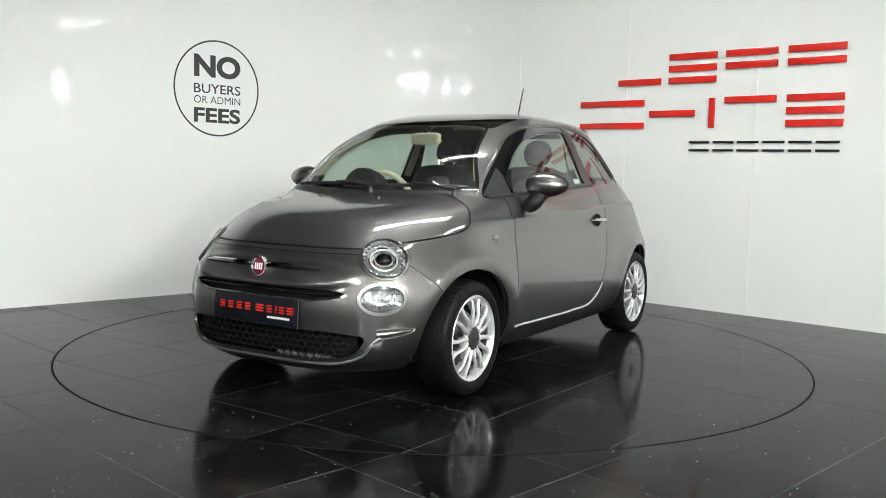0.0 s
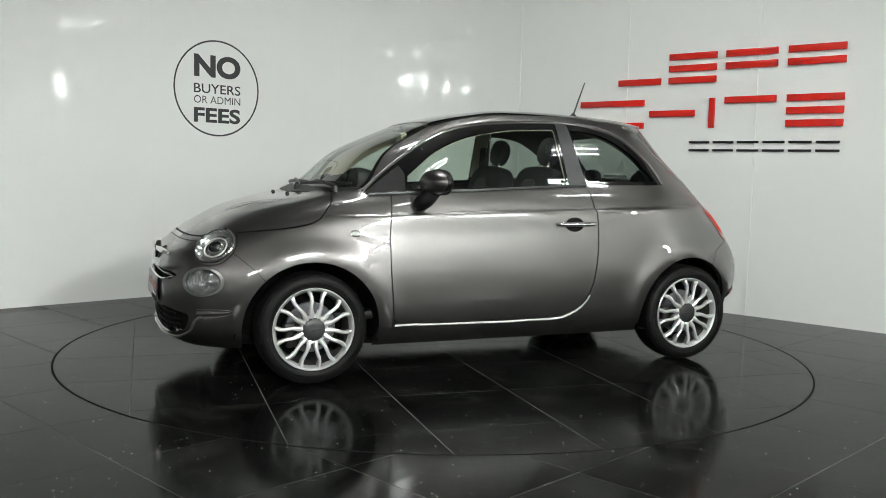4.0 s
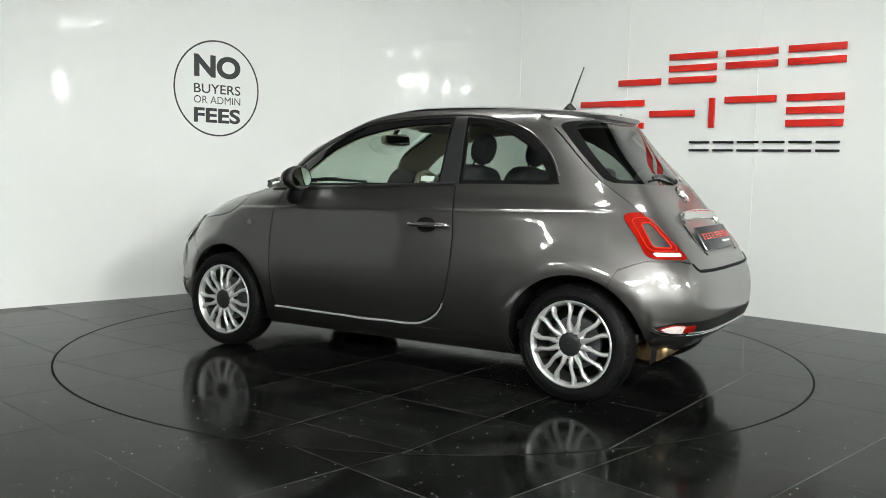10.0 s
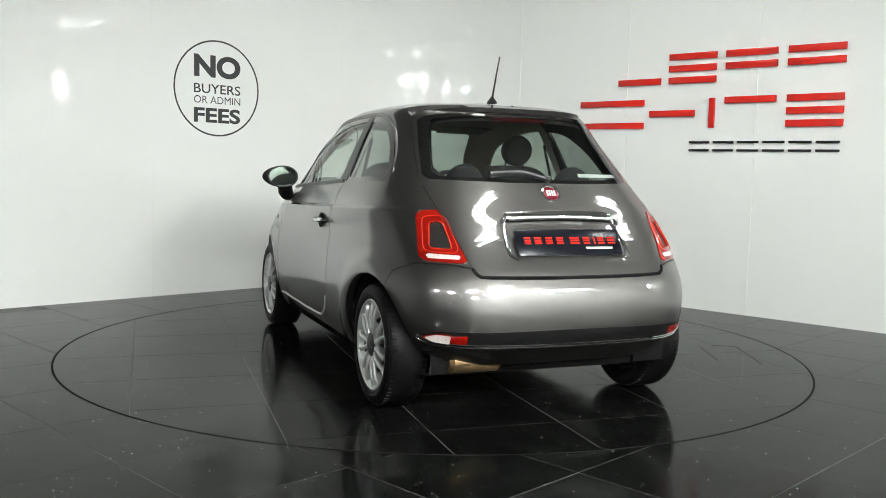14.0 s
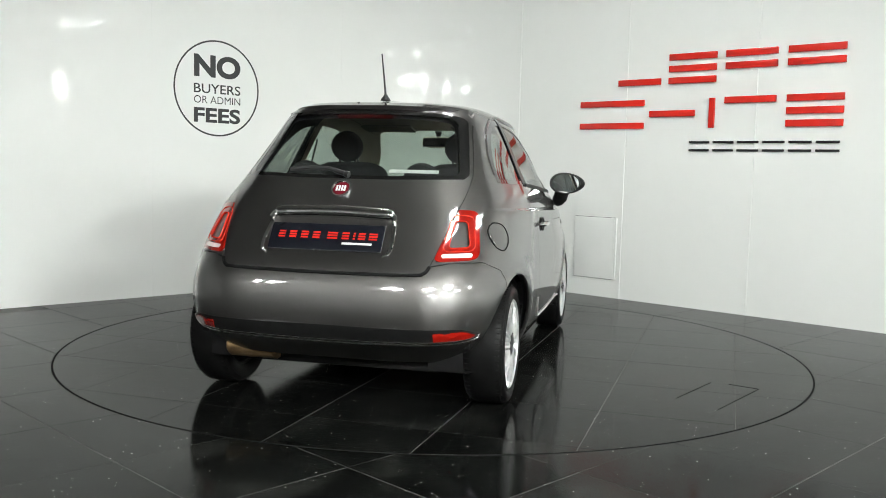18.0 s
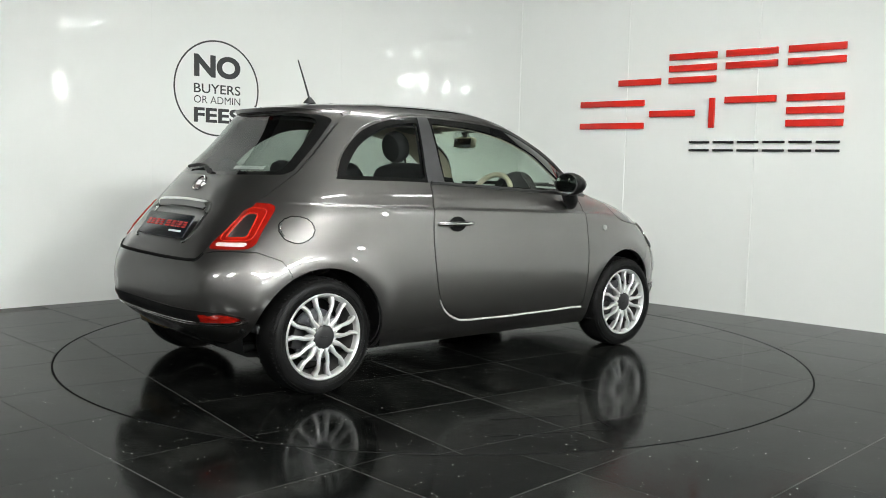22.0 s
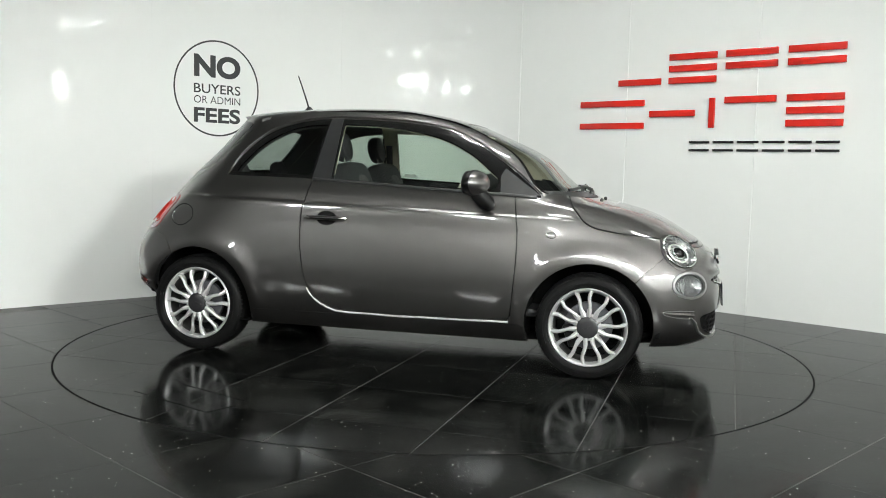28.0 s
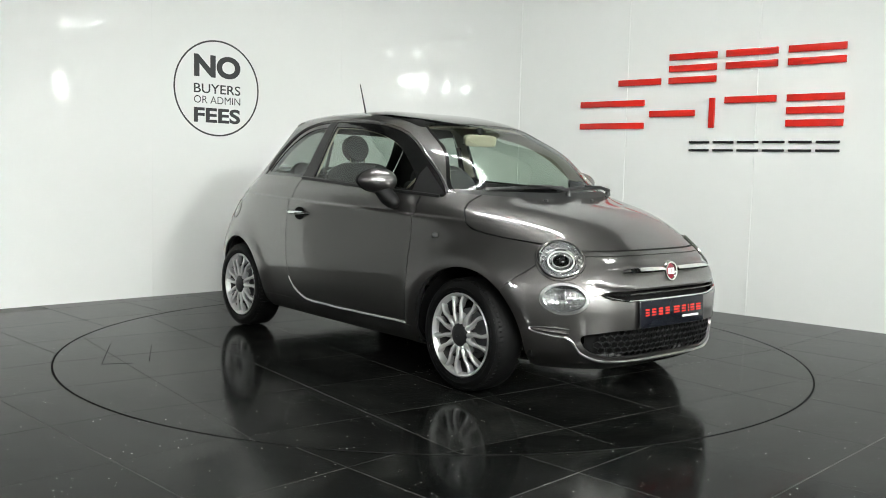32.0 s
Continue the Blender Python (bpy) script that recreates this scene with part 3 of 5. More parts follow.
SURF[:, :, 1] = np.maximum(SURF[:, :, 1], 0)


def swell(P):
    """Flared arches, shoulder crease, the nose's whisker panel and the plate's recess, as shifts of the surface."""
    x, y, z = P[..., 0], P[..., 1], P[..., 2]
    side = np.clip((y - 0.62) / 0.1, 0, 1)
    dy = np.zeros_like(x)
    for hx, r0 in ((HUB_F, 0.395), (HUB_R, 0.39)):
        r = np.hypot(x - hx, (z - HUB_Z) * 1.02)
        dy += 0.012 * np.exp(-((r - r0) / 0.065) ** 2) * (z > 0.1) * side
    # shoulder crease: a soft step
    zc = 0.872 + (0.73 - x) * 0.03
    dy += side * (0.0075 * np.tanh((zc - z) / 0.0045) * np.exp(-((z - zc) / 0.075) ** 2)) * np.clip((x + 1.45) / 0.3, 0, 1) * np.clip((1.2 - x) / 0.4, 0, 1)
    y2 = y + dy
    # whisker panel on the nose, plate recess on the tailgate
    dx = np.zeros_like(x)
    front = x > 1.3
    e = np.maximum(np.abs(y) / 0.50, 1e-6) ** 2.6 + np.abs((z - 0.620) / 0.066) ** 2.6
    k = np.clip((1.16 - e) / 0.40, 0, 1)
    dx += np.where(front, 0.016 * k * k * (3 - 2 * k), 0)
    return np.stack([x + dx, np.where(y > 1e-6, y2, y), z], -1)


SURF = swell(SURF)
du = np.gradient(SURF, axis=1)
dv = np.gradient(SURF, axis=0)
NORM = np.cross(dv, du)
NORM /= np.maximum(np.linalg.norm(NORM, axis=2, keepdims=True), 1e-9)
NORM[:, 0, 1] = NORM[:, -1, 1] = 0
NORM[-1] = (0, 0, 1)
bad = np.linalg.norm(NORM, axis=2) < 0.5
NORM[bad] = (0, 0, 1)
# outward everywhere
cen = np.array([0, 0, 0.75])
flip = np.sum(NORM * (SURF - np.array([0, 0, 0.7]) * 1.0 - np.stack([np.clip(SURF[..., 0], -1.1, 1.1), 0 * SURF[..., 0], 0 * SURF[..., 0]], -1)), axis=2).mean() < 0
if flip:
    NORM = -NORM
NORM[-1] = (0, 0, 1)


class Shell:
    """Half of the body (y >= 0) as labelled polygons that curves cut into panels."""

    def __init__(self):
        nv, nu = SURF.shape[:2]
        self.v = [tuple(p) for p in SURF.reshape(-1, 3)]
        self.n = [tuple(p) for p in NORM.reshape(-1, 3)]
        self.polys = {"body": []}
        for i in range(nv - 1):
            for j in range(nu - 1):
                a = i * nu + j
                self.polys["body"].append((a, a + 1, a + nu + 1, a + nu))

    def split(self, source, f, inside, outside=None):
        """Cuts the polygons labelled source along f = 0; those with f < 0 are labelled inside."""
        V = np.array(self.v)
        val = f(V[:, 0], V[:, 1], V[:, 2])
        val = np.where(np.abs(val) < 1e-5, 1e-5, val)
        neg = val < 0
        cache = {}
        stay, go = [], []
        for poly in self.polys.get(source, []):
            s = [neg[i] for i in poly]
            if all(s):
                go.append(poly)
                continue
            if not any(s):
                stay.append(poly)
                continue
            pin, pout = [], []
            for k, i in enumerate(poly):
                j = poly[(k + 1) % len(poly)]
                (pin if neg[i] else pout).append(i)
                if neg[i] != neg[j]:
                    key = (min(i, j), max(i, j))
                    if key not in cache:
                        a, b = key
                        t = val[a] / (val[a] - val[b])
                        cache[key] = len(self.v)
                        self.v.append(tuple(p + (q - p) * t for p, q in zip(self.v[a], self.v[b])))
                        self.n.append(tuple(p + (q - p) * t for p, q in zip(self.n[a], self.n[b])))
                    pin.append(cache[key])
                    pout.append(cache[key])
            if len(pin) > 2:
                go.append(tuple(pin))
            if len(pout) > 2:
                stay.append(tuple(pout))
        self.polys[source] = []
        self.polys.setdefault(outside or source, []).extend(stay)
        self.polys.setdefault(inside, []).extend(go)

    def groove(self, source, f, inside, half=0.0022):
        """As split, with a gap left along the line."""
        self.split(source, lambda x, y, z: f(x, y, z) - half, "_in")
        self.split("_in", lambda x, y, z: f(x, y, z) + half, inside)
        self.polys["_in"] = []

    def mesh(self, name, label, material, parent, sides=(1, -1), inset=0.0, rim=0.012, words="", shift=None):
        """Makes one mesh object of the polygons with that label (or labels), on the given sides."""
        polys = [p for l in ([label] if isinstance(label, str) else label) for p in self.polys.get(l, [])]
        vs, ns, fs, seen = [], [], [], {}

        def vert(i, sd):
            p, n = self.v[i], self.n[i]
            key = (i, 1 if p[1] < 1e-6 else sd)
            if key not in seen:
                seen[key] = len(vs)
                vs.append((p[0] - n[0] * inset, sd * (p[1] - n[1] * inset), p[2] - n[2] * inset))
                ns.append((n[0], sd * n[1], n[2]))
            return seen[key]

        for sd in sides:
            for p in polys:
                f = [vert(i, sd) for i in p]
                f = [k for m, k in enumerate(f) if k not in f[:m]]
                if len(f) > 2:
                    fs.append(f if sd > 0 else f[::-1])
        smooth_n = len(fs)
        if rim:
            count = {}
            for f in fs:
                for a, b in zip(f, f[1:] + f[:1]):
                    count[(a, b)] = count.get((a, b), 0) + 1
            edge = {}
            for (a, b) in [e for e in count if (e[1], e[0]) not in count]:
                for k in (a, b):
                    if k not in edge:
                        edge[k] = (len(vs), len(vs) + 1)
                        vs.append(vs[k])
                        ns.append((0, 0, 0))
                        vs.append(tuple(p - n * rim for p, n in zip(vs[k], ns[k])))
                        ns.append((0, 0, 0))
                fs.append([edge[b][0], edge[a][0], edge[a][1], edge[b][1]])
        me = bpy.data.meshes.new(name)
        me.from_pydata(vs, [], fs)
        me.polygons.foreach_set("use_smooth", [True] * len(me.polygons))
        me.materials.append(material)
        me.normals_split_custom_set_from_vertices(ns)
        ob = new(name, me)
        ob.parent = parent
        if words:
            ob["label"] = words
        return ob


def poly_dist(points):
    """Signed distance to a closed polygon in two axes, negative inside."""
    P = np.array(points, float)
    Q = np.roll(P, -1, axis=0)

    def f(a, b):
        best = np.full(a.shape, 1e9)
        odd = np.zeros(a.shape, bool)
        for (ax, ay), (bx, by) in zip(P, Q):
            ex, ey = bx - ax, by - ay
            l2 = ex * ex + ey * ey
            if l2 < 1e-14:
                continue
            t = np.clip(((a - ax) * ex + (b - ay) * ey) / l2, 0, 1)
            best = np.minimum(best, (a - ax - t * ex) ** 2 + (b - ay - t * ey) ** 2)
            if ay != by:
                odd ^= ((ay > b) != (by > b)) & (a < ax + (b - ay) * ex / ey)
        return np.where(odd, -1, 1) * np.sqrt(best)
    return f


def side(points, ymin=0.3):
    """A closed outline in the side view (x, z)."""
    f = poly_dist(points)
    return lambda x, y, z: np.where(y > ymin, f(x, z), 1.0)


def front(points, xmin=0.9):
    """A closed outline in the front view (y, z), forward of xmin; given for y >= 0 and carried past the middle."""
    f = poly_dist(points)
    return lambda x, y, z: np.where(x > xmin, f(y, z), 1.0)


def rear(points, xmax=-0.9):
    f = poly_dist(points)
    return lambda x, y, z: np.where(x < xmax, f(y, z), 1.0)


FLAT_P, FLAT_N = SURF.reshape(-1, 3), NORM.reshape(-1, 3)


def nearest(cost):
    """The surface's point and normal, averaged from the closest grid points."""
    k = np.argsort(cost)[:4]
    w = 1 / (cost[k] + 1e-7)
    w /= w.sum()
    p, n = (FLAT_P[k] * w[:, None]).sum(0), (FLAT_N[k] * w[:, None]).sum(0)
    return p, n / np.linalg.norm(n)


def on_side(x, z, out=0.0, sd=1):
    p, n = nearest((FLAT_P[:, 0] - x) ** 2 + (FLAT_P[:, 2] - z) ** 2 + np.where(FLAT_P[:, 1] < 0.3, 9, 0))
    q = p + n * out
    return Vector((q[0], sd * q[1], q[2])), Vector((n[0], sd * n[1], n[2]))


def on_front(y, z, out=0.0, xmin=0.9):
    p, n = nearest((FLAT_P[:, 1] - abs(y)) ** 2 + (FLAT_P[:, 2] - z) ** 2 + np.where(FLAT_P[:, 0] < xmin, 9, 0))
    p = np.array((p[0], abs(y), z))
    q = p + n * out
    sd = 1 if y >= 0 else -1
    return Vector((q[0], sd * q[1], q[2])), Vector((n[0], sd * n[1], n[2]))


def on_rear(y, z, out=0.0, xmax=-0.9):
    p, n = nearest((FLAT_P[:, 1] - abs(y)) ** 2 + (FLAT_P[:, 2] - z) ** 2 + np.where(FLAT_P[:, 0] > xmax, 9, 0))
    p = np.array((p[0], abs(y), z))
    q = p + n * out
    sd = 1 if y >= 0 else -1
    return Vector((q[0], sd * q[1], q[2])), Vector((n[0], sd * n[1], n[2]))


def stand(p, n, up=(0, 0, 1)):
    """A pose at p whose z axis is n and whose y axis points up as far as it can."""
    z = Vector(n).normalized()
    x = Vector(up).cross(z).normalized()
    y = z.cross(x)
    m = Matrix((x, y, z)).transposed().to_4x4()
    m.translation = p
    return m
# ---- the car's panels ----
shell = Shell()
car = new("car")
tagged(car, "small warm-grey metallic three-door hatchback car on the turntable", "car")

# wheel openings
for hx, r in ((HUB_F, 0.345), (HUB_R, 0.340)):
    shell.split("body", lambda x, y, z, hx=hx, r=r: np.where(y > 0.3, np.hypot(x - hx, z - HUB_Z) - r, 1.0), "void")
shell.polys["void"] = []

# glass and its black surrounds
DRIP = [(0.862, 0.980), (0.679, 1.133), (0.436, 1.287), (0.19, 1.362), (-0.184, 1.392), (-0.5, 1.388), (-0.757, 1.322), (-0.924, 1.195), (-1.000, 1.080)]
top = curve_through(DRIP, 6)
side_glass_band = np.concatenate([top, curve_through([(-1.005, 1.062), (-0.97, 1.050), (-0.45, 1.040), (0.30, 1.000), (0.862, 0.968)], 4)])
shell.split("body", side(side_glass_band), "band")
# body-coloured rim round the band is the drip rail; the panes sit inside it
inner_top = curve_through([(0.62, 1.075), (0.565, 1.120), (0.435, 1.218), (0.25, 1.297), (-0.029, 1.350), (-0.318, 1.366)], 6)
pane_1 = np.concatenate([inner_top, round_corners([(-0.318, 1.366), (-0.335, 1.046), (0.60, 1.004), (0.63, 1.05)], 0.012)[4:]])
shell.split("band", side(pane_1), "side_pane")
q_top = curve_through([(-0.420, 1.362), (-0.55, 1.352), (-0.675, 1.318), (-0.825, 1.232), (-0.93, 1.120), (-0.955, 1.075)], 6)
pane_2 = np.concatenate([q_top, round_corners([(-0.955, 1.072), (-0.47, 1.062), (-0.420, 1.362)], 0.02)[2:-3]])
shell.split("band", side(pane_2), "quarter_pane")
pillar = [(-0.333, 1.40), (-0.405, 1.40), (-0.462, 1.03), (-0.345, 1.03)]
shell.split("band", side(pillar), "b_pillar")
# windscreen and tailgate glass
ws = curve_through([(-0.2, 1.392), (0.0, 1.392), (0.25, 1.388), (0.385, 1.374), (0.432, 1.332), (0.517, 1.18), (0.588, 1.045), (0.606, 1.005)], 6)
ws = np.concatenate([ws, [(0.60, 0.990), (0.3, 0.99), (-0.2, 0.99)]])
shell.split("body", lambda x, y, z, f=front(ws, 0.15): np.maximum(f(x, y, z), 0.99 - z), "screen_zone")
ws2 = [(a * 0.968 if a > 0.1 else a, 1.0 + (b - 0.985) * 0.955) for a, b in ws]
shell.split("screen_zone", front(ws2, 0.1), "windscreen")
rg = np.concatenate([curve_through([(-0.2, 1.392), (0.2, 1.390), (0.40, 1.380), (0.475, 1.360), (0.500, 1.30), (0.548, 1.12), (0.556, 1.085)], 6),
                     [(0.54, 1.066), (0.2, 1.058), (-0.2, 1.058)]])
HATCH = np.concatenate([curve_through([(-0.2, 1.425), (0.2, 1.422), (0.41, 1.410), (0.488, 1.388), (0.513, 1.30), (0.561, 1.12), (0.570, 1.06), (0.560, 0.965), (0.515, 0.80), (0.492, 0.715)], 6),
                        round_corners([(0.492, 0.715), (0.47, 0.660), (-0.2, 0.652)], [0.0, 0.05, 0.0])[1:]])
shell.groove("body", rear(HATCH), "hatch", 0.0016)
shell.split("hatch", rear(rg), "rear_zone")
rg2 = [(a * 0.93 if a > 0.1 else a, 1.075 + (b - 1.058) * 0.91) for a, b in rg]
shell.split("rear_zone", rear(rg2), "rear_pane")
# dark glass roof behind the windscreen
ROOF = poly_dist(round_corners([(0.42, -0.2), (0.42, 0.44), (0.10, 0.475), (-0.56, 0.445), (-0.60, -0.2)], [0, 0.05, 0.2, 0.07, 0]))
shell.groove("body", lambda x, y, z: np.where(z > 1.30, ROOF(x, y), 1.0), "glass_roof", 0.0016)
# tail lamps, with an island of paint inside
TAIL = round_corners([(0.516, 0.931), (0.632, 0.925), (0.670, 0.716), (0.492, 0.709), (0.504, 0.80)], [0.03, 0.04, 0.035, 0.03, 0.02])
tail_f = poly_dist(TAIL)
shell.split("body", lambda x, y, z: np.where(x < -1.0, tail_f(y, z), 1.0), "tail_lamp")
HOLE = round_corners([(0.550, 0.880), (0.598, 0.878), (0.626, 0.768), (0.543, 0.764)], 0.018)
shell.split("tail_lamp", rear(HOLE), "lamp_island")
PALE = round_corners([(0.520, 0.742), (0.640, 0.746), (0.644, 0.726), (0.520, 0.724)], 0.006)
shell.split("tail_lamp", rear(PALE), "reversing_lens")
# headlamps and fog lamps
HEAD_C, FOG_C = np.array((1.618, 0.560, 0.708)), np.array((1.690, 0.600, 0.523))


def bowl(c, ax, ay, az):
    r = (ax * ay * az) ** (1 / 3)
    return lambda x, y, z: (np.sqrt(((x - c[0]) / ax) ** 2 + ((y - c[1]) / ay) ** 2 + ((z - c[2]) / az) ** 2) - 1) * r


shell.groove("body", bowl(HEAD_C, 0.125, 0.118, 0.114), "head_ring", 0.0015)
shell.split("head_ring", bowl(HEAD_C, 0.108, 0.102, 0.099), "head_lens")
shell.groove("body", bowl(FOG_C, 0.13, 0.108, 0.076), "fog_ring", 0.0012)
shell.split("fog_ring", bowl(FOG_C, 0.115, 0.093, 0.063), "fog_lens")
# bonnet
hood_line = [(1.60, 0.742), (1.515, 0.765), (1.172, 0.815), (1.06, 0.90), (1.000, 0.985), (0.95, 1.3), (2.2, 1.3), (2.2, 0.735), (1.75, 0.735)]
hood_side = poly_dist(np.concatenate([curve_through(hood_line[:5], 6), hood_line[5:]]))
shell.groove("body", lambda x, y, z: np.maximum(hood_side(x, z), -(x - 0.78)), "bonnet", 0.003)
# front bumper, wings, sills, doors, rear quarter
bump_f = [(1.62, 0.715), (1.556, 0.688), (1.43, 0.580), (1.36, 0.50), (1.0, 0.40), (1.0, -0.2), (2.4, -0.2), (2.4, 0.715)]
bumper_mask = poly_dist(bump_f)
shell.groove("body", lambda x, y, z: np.maximum(bumper_mask(x, z), 1.15 - x), "front_bumper", 0.0016)
bump_r = [(-1.60, 0.705), (-1.47, 0.705), (-1.365, 0.662), (-1.33, 0.60), (-1.30, 0.5), (-1.2, 0.4), (-1.2, -0.2), (-2.4, -0.2), (-2.4, 0.66), (-1.75, 0.655)]
rb = poly_dist(bump_r)
shell.groove("body", lambda x, y, z: np.maximum(rb(x, z), x + 1.15), "rear_bumper", 0.0016)
DOOR = np.concatenate([curve_through([(0.722, 0.985), (0.742, 0.877), (0.755, 0.772), (0.753, 0.591), (0.737, 0.40), (0.725, 0.315)], 5),
                       curve_through([(0.70, 0.300), (0.30, 0.296), (-0.20, 0.300), (-0.31, 0.318), (-0.395, 0.368), (-0.452, 0.46), (-0.480, 0.60), (-0.490, 0.735), (-0.486, 0.857), (-0.462, 0.985), (-0.45, 1.045)], 5),
                       [(-0.45, 1.06), (0.70, 1.06)]])
shell.groove("body", side(DOOR), "door", 0.003)
shell.groove("body", side([(0.9, 0.278), (-1.0, 0.278), (-1.0, 0.0), (0.9, 0.0)]), "sill", 0.0008)
shell.groove("body", lambda x, y, z: np.where((y > 0.3), (0.735 - x) + 0 * z, 1.0) + np.where(z > 0.985, 1.0, 0.0), "wing", 0.0006)
# filler cap, only on the right-hand side, is laid on later
# lower grille, upper slot, black tail insert
GRILLE = round_corners([(-0.3, 0.372), (0.40, 0.372), (0.545, 0.352), (0.510, 0.270), (0.40, 0.235), (-0.3, 0.235)], [0, 0.05, 0.03, 0.06, 0.05, 0])
shell.split("front_bumper", front(GRILLE, 1.3), "grille_hole")
SLOT = round_corners([(-0.3, 0.562), (0.40, 0.558), (0.468, 0.546), (0.41, 0.514), (-0.3, 0.510)], [0, 0.03, 0.01, 0.03, 0])
shell.split("front_bumper", front(SLOT, 1.3), "slot_hole")
INSERT = round_corners([(-0.3, 0.428), (0.62, 0.424), (0.690, 0.397), (0.64, 0.362), (-0.3, 0.350)], [0, 0.02, 0.01, 0.03, 0])
shell.split("rear_bumper", rear(INSERT, -1.2), "rear_insert")

# bodywork
shell.mesh("roof_shell", "body", PAINT, car, words="warm-grey metallic roof and rear quarters")
shell.mesh("glass_roof", "glass_roof", GLOSS_BLACK, car, inset=0.001, words="black glass roof panel")
shell.mesh("bonnet", "bonnet", PAINT, car)
shell.mesh("front_bumper", "front_bumper", PAINT, car)
shell.mesh("rear_bumper", "rear_bumper", PAINT, car)
tailgate = shell.mesh("tailgate", "hatch", PAINT, car)
shell.mesh("surround", "rear_zone", GLOSS_BLACK, tailgate, inset=0.001, words="black border of the rear window")
shell.mesh("rear_window", "rear_pane", GLASS_DARK, tailgate, inset=0.002, rim=0.003, words="dark tinted rear window glass")
shell.mesh("windscreen_border", "screen_zone", GLOSS_BLACK, car, inset=0.002)
shell.mesh("windscreen", "windscreen", GLASS, car, inset=0.003, rim=0.003, words="clear windscreen glass")
for sd in (1, -1):
    door = shell.mesh("door", "door", PAINT, car, (sd,))
    shell.mesh("window_frame", "band", GLOSS_BLACK, door, (sd,), inset=0.004, words="black window frame")
    shell.mesh("door_window", "side_pane", GLASS, door, (sd,), inset=0.008, rim=0.003, words="clear side window glass")
    shell.mesh("quarter_window", "quarter_pane", GLASS_DARK, car, (sd,), inset=0.008, rim=0.003, words="dark fixed quarter window")
    shell.mesh("door_pillar", "b_pillar", PILLAR, car, (sd,), inset=0.001, words="grey painted pillar behind the door")
    shell.mesh("wing", "wing", PAINT, car, (sd,))
    shell.mesh("sill", "sill", PAINT, car, (sd,))
    shell.mesh("lamp_island", "lamp_island", PAINT, car, (sd,), inset=0.004)
for ob in list(bpy.data.objects):
    if ob.name.startswith(("windscreen", "rear_window", "door_window", "quarter_window")) and "border" not in ob.name:
        ob.visible_shadow = False
# ---- lamps, trim and fittings outside ----
def ribbon(name, path, r, material, parent, flat=1.0, label="", seg=8):
    bm = bmesh.new()
    sweep(bm, path, r, seg, flat=flat)
    return part(name, bm, material, parent, label)


def disc(bm, rx, ry, depth, m, seg=40, dome=0.0):
    """A shallow oval button along m's z axis."""
    spin(bm, [(0.0, depth + dome), (0.5, depth + dome * 0.75), (0.82, depth + dome * 0.3), (0.96, depth), (1.0, depth * 0.7), (1.0, 0.0)],
         m @ Matrix.Diagonal((rx, ry, 1, 1)), seg)


# bars in place of lettering, as on the plates
def plate_marks(m, parent, w):
    for k, (x, ww) in enumerate(((-0.36, 0.055), (-0.27, 0.06), (-0.175, 0.06), (-0.08, 0.06), (0.05, 0.085), (0.155, 0.06), (0.225, 0.018), (0.285, 0.06), (0.375, 0.07))):
        bm = bmesh.new()
        for dy in (-0.013, 0.0, 0.013):
            box(bm, ww * w * 1.05, 0.0078, 0.001, m @ Matrix.Translation((x * w * 1.1, 0.008 + dy, 0.0075)))
        part("red_mark", bm, SIGN_RED, parent, smooth=False)
    bm = bmesh.new()
    box(bm, 0.26 * w, 0.010, 0.001, m @ Matrix.Translation((0.28 * w, -0.030, 0.0075)))
    part("pale_mark", bm, PALE_MARK, parent, smooth=False)


def number_plate(m, w, h, parent):
    bm = bmesh.new()
    slab(bm, round_corners([(-w / 2, -h / 2), (w / 2, -h / 2), (w / 2, h / 2), (-w / 2, h / 2)], 0.008), 0.006, m, 0.0015)
    p = part("number_plate", bm, PLATE_BLACK, parent, "black show plate with red and white bars")
    bm = bmesh.new()
    e = 0.0016
    o = round_corners([(-w / 2, -h / 2), (w / 2, -h / 2), (w / 2, h / 2), (-w / 2, h / 2)], 0.008)
    sweep(bm, [m @ Vector((a, b, 0.004)) for a, b in o], e, 6, closed=True)
    part("plate_edge", bm, REFLECTOR, p, "thin pale plate edge")
    plate_marks(m, p, w)
    return p


bumper = bpy.data.objects["front_bumper"]
number_plate(stand(Vector((1.862, 0, 0.442)), (1, 0, 0.06)), 0.520, 0.130, bumper)
rear_bumper = bpy.data.objects["rear_bumper"]

# badges: a chrome ring round a dark red disc with plain pale bars
def badge(p, n, parent):
    m = stand(p, n)
    bm = bmesh.new()
    spin(bm, [(0.036, 0.002), (0.040, 0.009), (0.046, 0.010), (0.049, 0.004), (0.049, -0.012)], m, 40)
    b = part("badge", bm, CHROME, parent, "round chrome badge with a red centre")
    bm = bmesh.new()
    disc(bm, 0.0385, 0.0385, 0.004, m, dome=0.003)
    part("badge_disc", bm, BADGE_RED, b)
    bm = bmesh.new()
    for k in (-1.5, -0.5, 0.5, 1.5):
        box(bm, 0.008, 0.030, 0.002, m @ Matrix.Translation((k * 0.0125, 0, 0.0068)))
    part("badge_bars", bm, PALE_MARK, b, smooth=False)


p, n = on_front(0, 0.640, 0.012)
badge(Vector((p.x + 0.006, 0, 0.640)), (1, 0, 0.12), bumper)
p, n = on_rear(0, 1.008, 0.004)
badge(p, (n.x, 0, n.z), tailgate)

